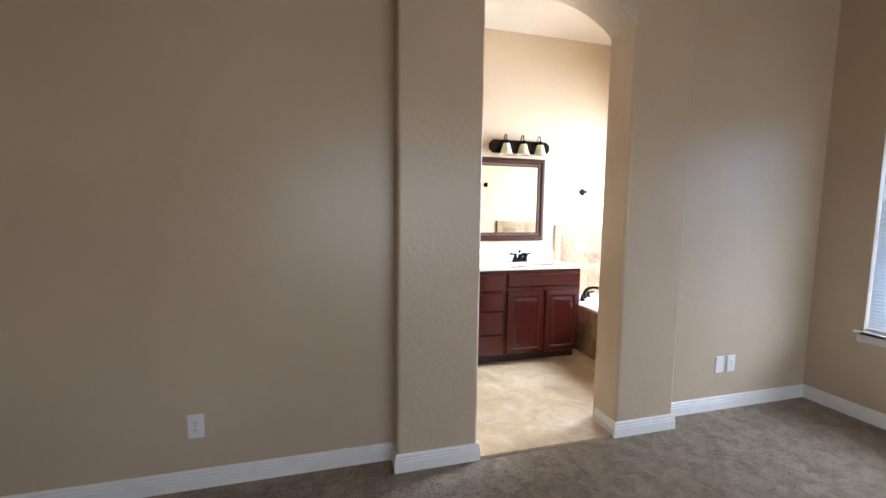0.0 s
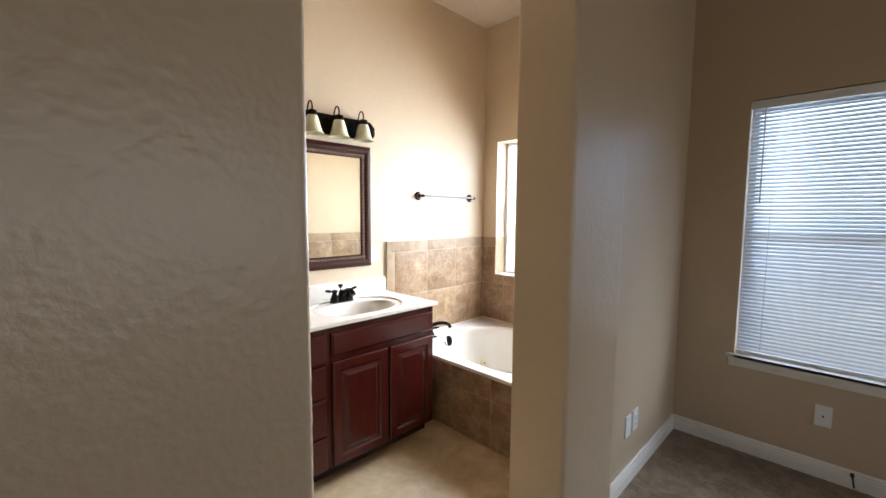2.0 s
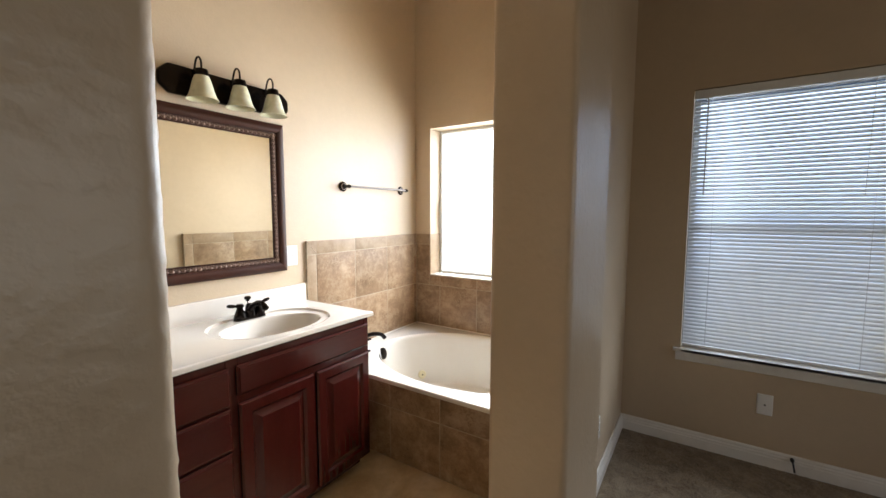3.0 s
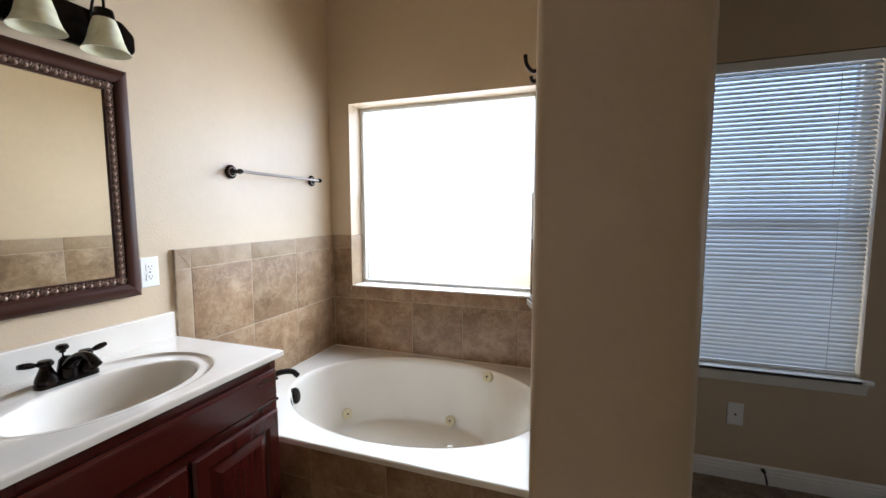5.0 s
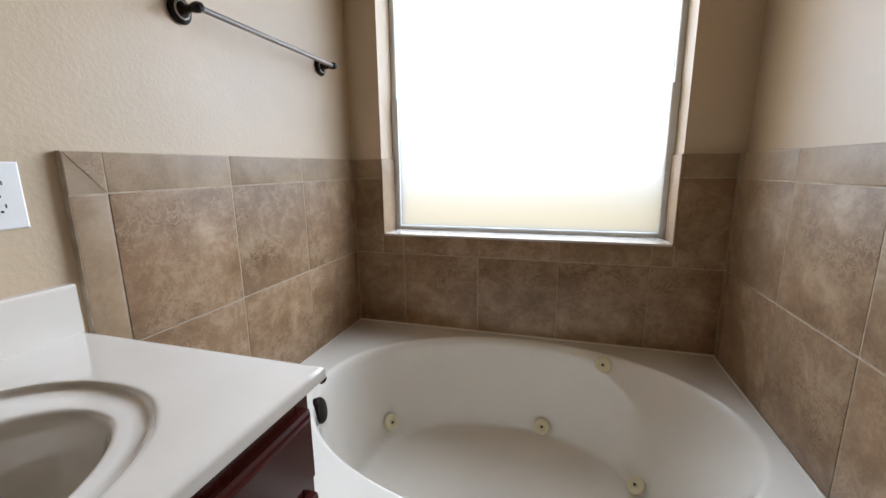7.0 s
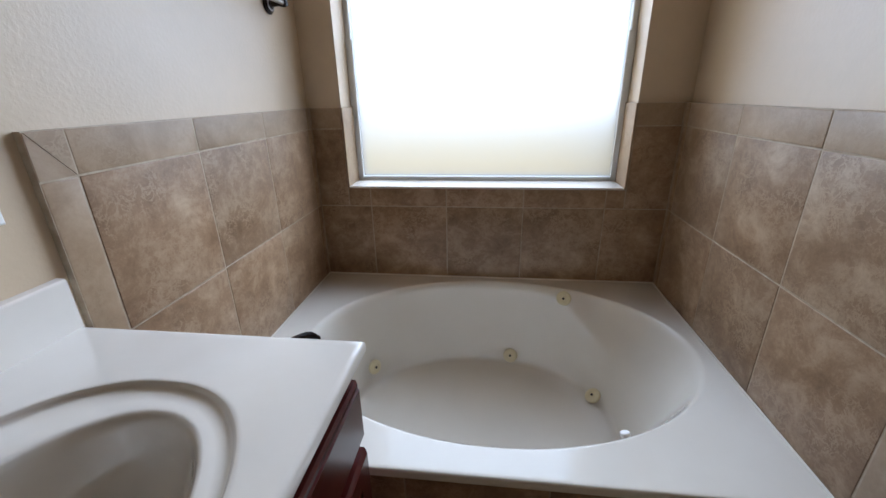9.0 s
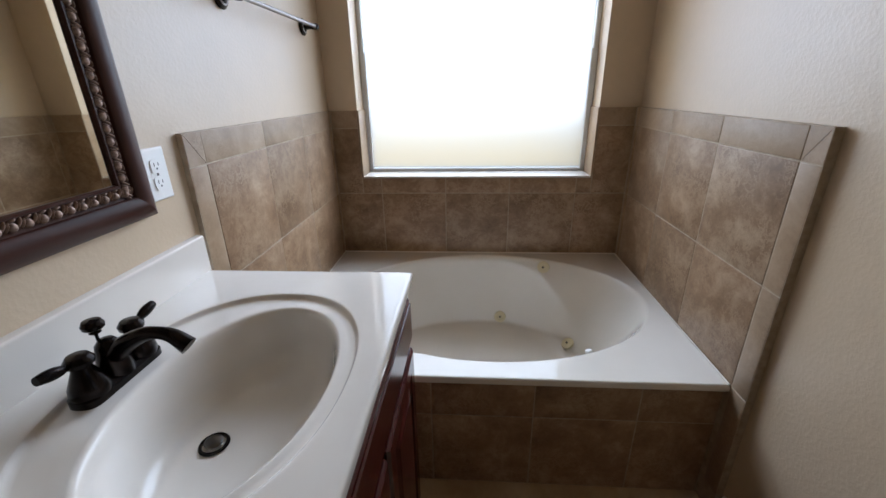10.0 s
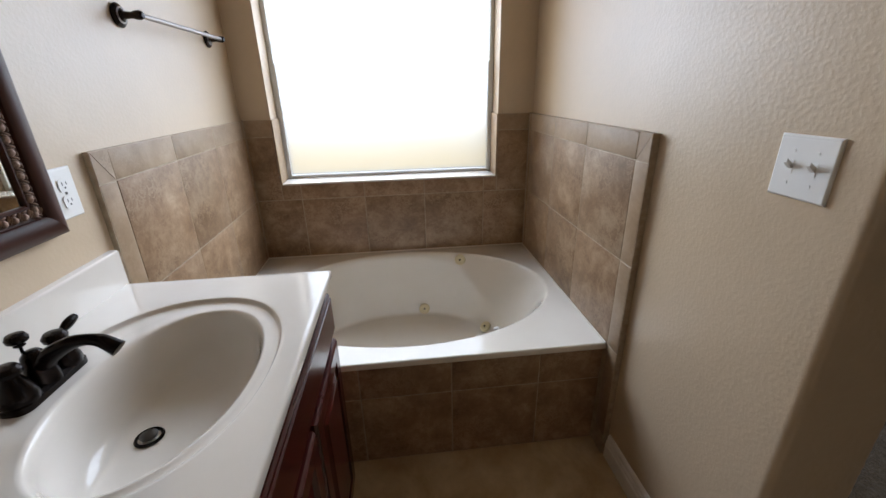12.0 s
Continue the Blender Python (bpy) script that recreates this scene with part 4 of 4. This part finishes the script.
# ---- plates ----
def wall_plate(name, at, way, label, category, kind):
    """Cover plate: kind blank, duplex, toggles or coax; way is the outward direction."""
    q = Matrix(((1, 0, 0), (0, 0, -1), (0, 1, 0))).to_4x4()
    turn = {'-y': 0, '+y': 180, '-x': -90}[way]
    m = Matrix.Translation(at) @ pose(0, 0, 0, 0, 0, turn) @ q
    t = thing(name, at, label, category)
    w = 0.0585 if kind == 'toggles' else 0.036
    h = 0.0585
    rs = [[m @ Vector((x, y, z)) for x, y in ((-w + d, -h + d), (w - d, -h + d), (w - d, h - d), (-w + d, h - d))] for d, z in ((0, 0), (0, 0.003), (0.0025, 0.0058), (0.004, 0.0064))]
    pl = part("plate", loft(bmesh.new(), rs, True, True), PLASTIC, t, smooth=20)

    def local(name, pts, z0, z1, mat, parent):
        rr = [[m @ Vector((p[0], p[1], z)) for p in pts] for z in (z0, z1)]
        return part(name, loft(bmesh.new(), rr, True, True), mat, parent, smooth=25)

    def rect(cx, cy, a, b, r=0.0):
        return rounded([(cx - a, cy - b), (cx + a, cy - b), (cx + a, cy + b), (cx - a, cy + b)], [r] * 4, 4)
    if kind == 'duplex':
        for sy in (-0.0195, 0.0195):
            rec = local("receptacle", rect(0, sy, 0.0165, 0.0140, 0.008), 0.006, 0.0085, PLASTIC, t)
            local("slot", rect(-0.0062, sy + 0.003, 0.0011, 0.0042), 0.0080, 0.0087, DARK, rec)
            local("slot", rect(0.0062, sy + 0.003, 0.0011, 0.0035), 0.0080, 0.0087, DARK, rec)
            local("ground_hole", rect(0, sy - 0.0065, 0.0022, 0.0022, 0.0018), 0.0080, 0.0087, DARK, rec)
        local("screw", rect(0, 0, 0.003, 0.003, 0.0028), 0.006, 0.0075, CHROME, t)
    if kind == 'toggles':
        for sx in (-0.023, 0.023):
            sw = local("switch_well", rect(sx, 0, 0.0055, 0.0125, 0.001), 0.006, 0.0072, PLASTIC, t)
            rr = [[m @ Vector((sx + x * k2, y * k2 + dy, z)) for x, y in ((-0.0042, -0.005), (0.0042, -0.005), (0.0042, 0.005), (-0.0042, 0.005))] for k2, dy, z in ((1, 0, 0.006), (0.95, 0.006, 0.014), (0.8, 0.012, 0.020))]
            part("toggle", loft(bmesh.new(), rr, True, True), PLASTIC, sw)
            for sy in (-0.030, 0.030):
                local("screw", rect(sx, sy, 0.0028, 0.0028, 0.0026), 0.006, 0.0074, PLASTIC, t)
    if kind == 'coax':
        local("jack", [(0.005 * math.cos(a * math.pi / 5), 0.005 * math.sin(a * math.pi / 5)) for a in range(10)], 0.006, 0.012, CHROME, t)
    if kind in ('blank', 'coax'):
        for sy in (-0.042, 0.042):
            local("screw", rect(0, sy, 0.0026, 0.0026, 0.0024), 0.006, 0.0073, PLASTIC, t)
    return t


wall_plate("outlet", (2.111, NORTH, 1.142), '-y', "white duplex electrical outlet beside the mirror", "outlet", 'duplex')
wall_plate("light_switch", (1.762, SOUTH_BATH, 1.2015), '+y', "white double toggle light switch plate on textured wall", "light switch", 'toggles')
wall_plate("blank_plate", (2.560, RECESS, 0.312), '-y', "white blank cover plate above the baseboard", "wall plate", 'blank')
wall_plate("outlet", (2.662, RECESS, 0.312), '-y', "white duplex outlet beside a blank plate above the baseboard", "outlet", 'duplex')
wall_plate("outlet", (-0.675, RECESS, 0.302), '-y', "white duplex outlet on the long bedroom wall", "outlet", 'duplex')
wall_plate("cable_plate", (EAST_BED, 1.352, 0.335), '-x', "white cable jack plate below the window sill", "wall plate", 'coax')

# robe hook on the arch wall, bathroom side
rh = thing("robe_hook", (2.02, SOUTH_BATH, 1.715), "dark bronze double robe hook on the bathroom wall", "hook")
m = Matrix.Translation((2.02, SOUTH_BATH + 0.0005, 1.715)) @ pose(0, 0, 0, -90, 0, 0)
part("rosette", turned(bmesh.new(), [(0.030, 0), (0.031, 0.005), (0.024, 0.010), (0.012, 0.014), (0.010, 0.03), (0.001, 0.031)], m, 26), BRONZE, rh)
part("prong", tube(bmesh.new(), spline([(2.02, SOUTH_BATH + 0.028, 1.715), (2.02, SOUTH_BATH + 0.05, 1.705), (2.02, SOUTH_BATH + 0.066, 1.722), (2.02, SOUTH_BATH + 0.07, 1.745)], 5), 0.0048, 10), BRONZE, rh)
part("prong", tube(bmesh.new(), spline([(2.02, SOUTH_BATH + 0.026, 1.712), (2.02, SOUTH_BATH + 0.036, 1.69), (2.02, SOUTH_BATH + 0.05, 1.682), (2.02, SOUTH_BATH + 0.056, 1.694)], 5), 0.0045, 10), BRONZE, rh)

# cable stub at the bedroom baseboard
cs = thing("cable_stub", (EAST_BED - 0.016, 1.222, 0.0), "short black coaxial cable end poking out over the baseboard", "cable")
part("cable", tube(bmesh.new(), spline([(EAST_BED - 0.010, 1.225, 0.062), (EAST_BED - 0.03, 1.222, 0.066), (EAST_BED - 0.045, 1.218, 0.045), (EAST_BED - 0.05, 1.212, 0.012)], 6), 0.0045, 8), DARK, cs)
part("plug", turned(bmesh.new(), [(0.009, -0.012), (0.009, 0.006), (0.005, 0.012), (0.001, 0.012)], Matrix.Translation((EAST_BED - 0.028, 1.222, 0.066)) @ pose(0, 0, 0, 0, -90, 0), 12), DARK, cs)

# ---- wall tiles ----
WAYS = {'north': (Vector((1, 0, 0)), Vector((0, -1, 0))), 'south': (Vector((1, 0, 0)), Vector((0, 1, 0))), 'east': (Vector((0, 1, 0)), Vector((-1, 0, 0)))}
tile_cache = {}


def tile_mesh(w, h, t, mat):
    key = (round(w, 3), round(h, 3), mat.name)
    if key not in tile_cache:
        e = 0.0025
        rs = [[(x * (w / 2 - d), y * (h / 2 - d), z) for x, y in ((-1, -1), (1, -1), (1, 1), (-1, 1))] for d, z in ((0, 0), (0, t - 0.0015), (e * 0.4, t - 0.0004), (e, t))]
        tile_cache[key] = finish(loft(bmesh.new(), rs, False, True), "tile", mat, 50)
    return tile_cache[key]


def tile(parent, way, face, u0, u1, z0, z1, mat=None):
    """One tile with its face in the plane given; u runs along the wall."""
    j = 0.0018
    along, out = WAYS[way]
    o = new("tile", tile_mesh(u1 - u0 - 2 * j, z1 - z0 - 2 * j, 0.006, mat or TILE))
    up = Vector((0, 0, 1))
    x = up.cross(out)
    c = along * (u0 + u1) / 2 + Vector((0, 0, (z0 + z1) / 2))
    c -= out * c.dot(out)
    c += Vector([abs(v) for v in out]) * face - out * 0.006
    o.parent = parent
    o.matrix_parent_inverse = Matrix.Translation(-parent.location)
    wob = random.uniform(-0.0004, 0.0004)
    o.matrix_basis = Matrix(((x.x, up.x, out.x, c.x + out.x * wob), (x.y, up.y, out.y, c.y + out.y * wob), (x.z, up.z, out.z, c.z), (0, 0, 0, 1)))
    return o


def corner_triangle(parent, way, face, pts):
    along, out = WAYS[way]
    rs = []
    for z in (0.0, 0.006):
        ring = []
        for u, h in pts:
            p = along * u + Vector((0, 0, h))
            p += Vector([abs(v) for v in out]) * face - out * (0.006 - z)
            ring.append(p)
        rs.append(ring)
    part("tile", loft(bmesh.new(), rs, True, True), BORDER, parent)


Z1, Z2, Z3 = 0.803, 1.137, 1.222
NF, SF, EF = 3.7005, 2.2115, 3.3215
wn_ = structure("tile_surround_north", boxed(2.2075, EF, NF + 0.0012, NORTH, 0.001, Z3 - 0.0005), GROUT, "brown stone-look tile wainscot with a tan border beside the vanity", "tile wall")
ws_ = structure("tile_surround_south", boxed(2.2005, EF, SOUTH_BATH, SF - 0.0012, 0.001, Z3 - 0.0005), GROUT, "brown stone-look tile wainscot with a tan mitred border", "tile wall")
bm = bmesh.new()
box(bm, EF + 0.0012, EAST_BATH, 2.2, NORTH, 0.3, TW[2] - 0.001)
box(bm, EF + 0.0012, EAST_BATH, 2.2, TW[0] - 0.001, TW[2] - 0.001, Z3 - 0.0005)
box(bm, EF + 0.0012, EAST_BATH, TW[1] + 0.001, NORTH, TW[2] - 0.001, Z3 - 0.0005)
we_ = structure("tile_surround_east", bm, GROUT, "brown stone-look tile under and beside the bathroom window", "tile wall")
for par, way, face, start in ((wn_, 'north', NF, 2.207), (ws_, 'south', SF, 2.200)):
    e = 0.0015
    edge = 2.278 if way == 'north' else 2.268
    js = [edge, 2.612, 2.947, 3.283, EF]
    for a, b in zip(js, js[1:]):
        tile(par, way, face, a, b, DECK + 0.002, Z1)
        tile(par, way, face, a, b, Z1, Z2)
        tile(par, way, face, a, b, Z2, Z3, BORDER)
    for a, b in ((0.09 if way == 'south' else 0.005, DECK), (DECK, Z1), (Z1, Z2)):
        tile(par, way, face, start, edge, a, b, BORDER)
    corner_triangle(par, way, face, [(start + e, Z2 + e), (edge - 2 * e, Z2 + e), (start + e, Z3 - 2 * e)])
    corner_triangle(par, way, face, [(edge - e, Z3 - e), (start + 2 * e, Z3 - e), (edge - e, Z2 + 2 * e)])
ej = [2.2115, 2.459, 2.797, 3.129, 3.467, 3.7005]
for a, b in zip(ej, ej[1:]):
    tile(we_, 'east', EF, a, b, DECK + 0.002, Z1)
    tile(we_, 'east', EF, max(a, TW[0]) if a > 2.3 else a, min(b, TW[1]) if b < 3.6 else b, Z1, TW[2]) if 2.3 < a < 3.4 else None
for a, b in ((2.2115, TW[0]), (TW[1], 3.7005)):
    tile(we_, 'east', EF, a, b, Z1, Z2)
    tile(we_, 'east', EF, a, b, Z2, Z3, BORDER)
tile(we_, 'east', EF, TW[0], 2.459, Z1, TW[2])
tile(we_, 'east', EF, 3.467, TW[1], Z1, TW[2])

# tile-lined window reveal and its sill slab
rv = structure("window_sill_3", boxed(EF - 0.004, 3.4615, TW[0] + 0.0095, TW[1] - 0.0095, TW[2] + 0.0005, TW[2] + 0.009, bevel=0.002), MARBLE, "white sill slab of the bathroom window", "window sill")
for y0, y1 in ((TW[0] + 0.0005, TW[0] + 0.009), (TW[1] - 0.009, TW[1] - 0.0005)):
    part("reveal_tile", boxed(EF - 0.003, 3.4615, y0, y1, TW[2] + 0.001, Z3, bevel=0.002), BORDER, rv, "tan tile lining the window reveal")

# tiled tub apron
ap = structure("tub_apron", boxed(2.2862, 2.32, 2.2125, NORTH - 0.012, 0.001, DECK - 0.026), GROUT, "brown stone-look tile front of the bathtub", "tile wall")
aj = [2.2125, 2.455, 2.787, 3.122, 3.455, 3.699]
for a, b in zip(aj, aj[1:]):
    tile(ap, 'east', 2.285, a, b, 0.002, 0.302)
    tile(ap, 'east', 2.285, a, b, 0.302, DECK - 0.025)
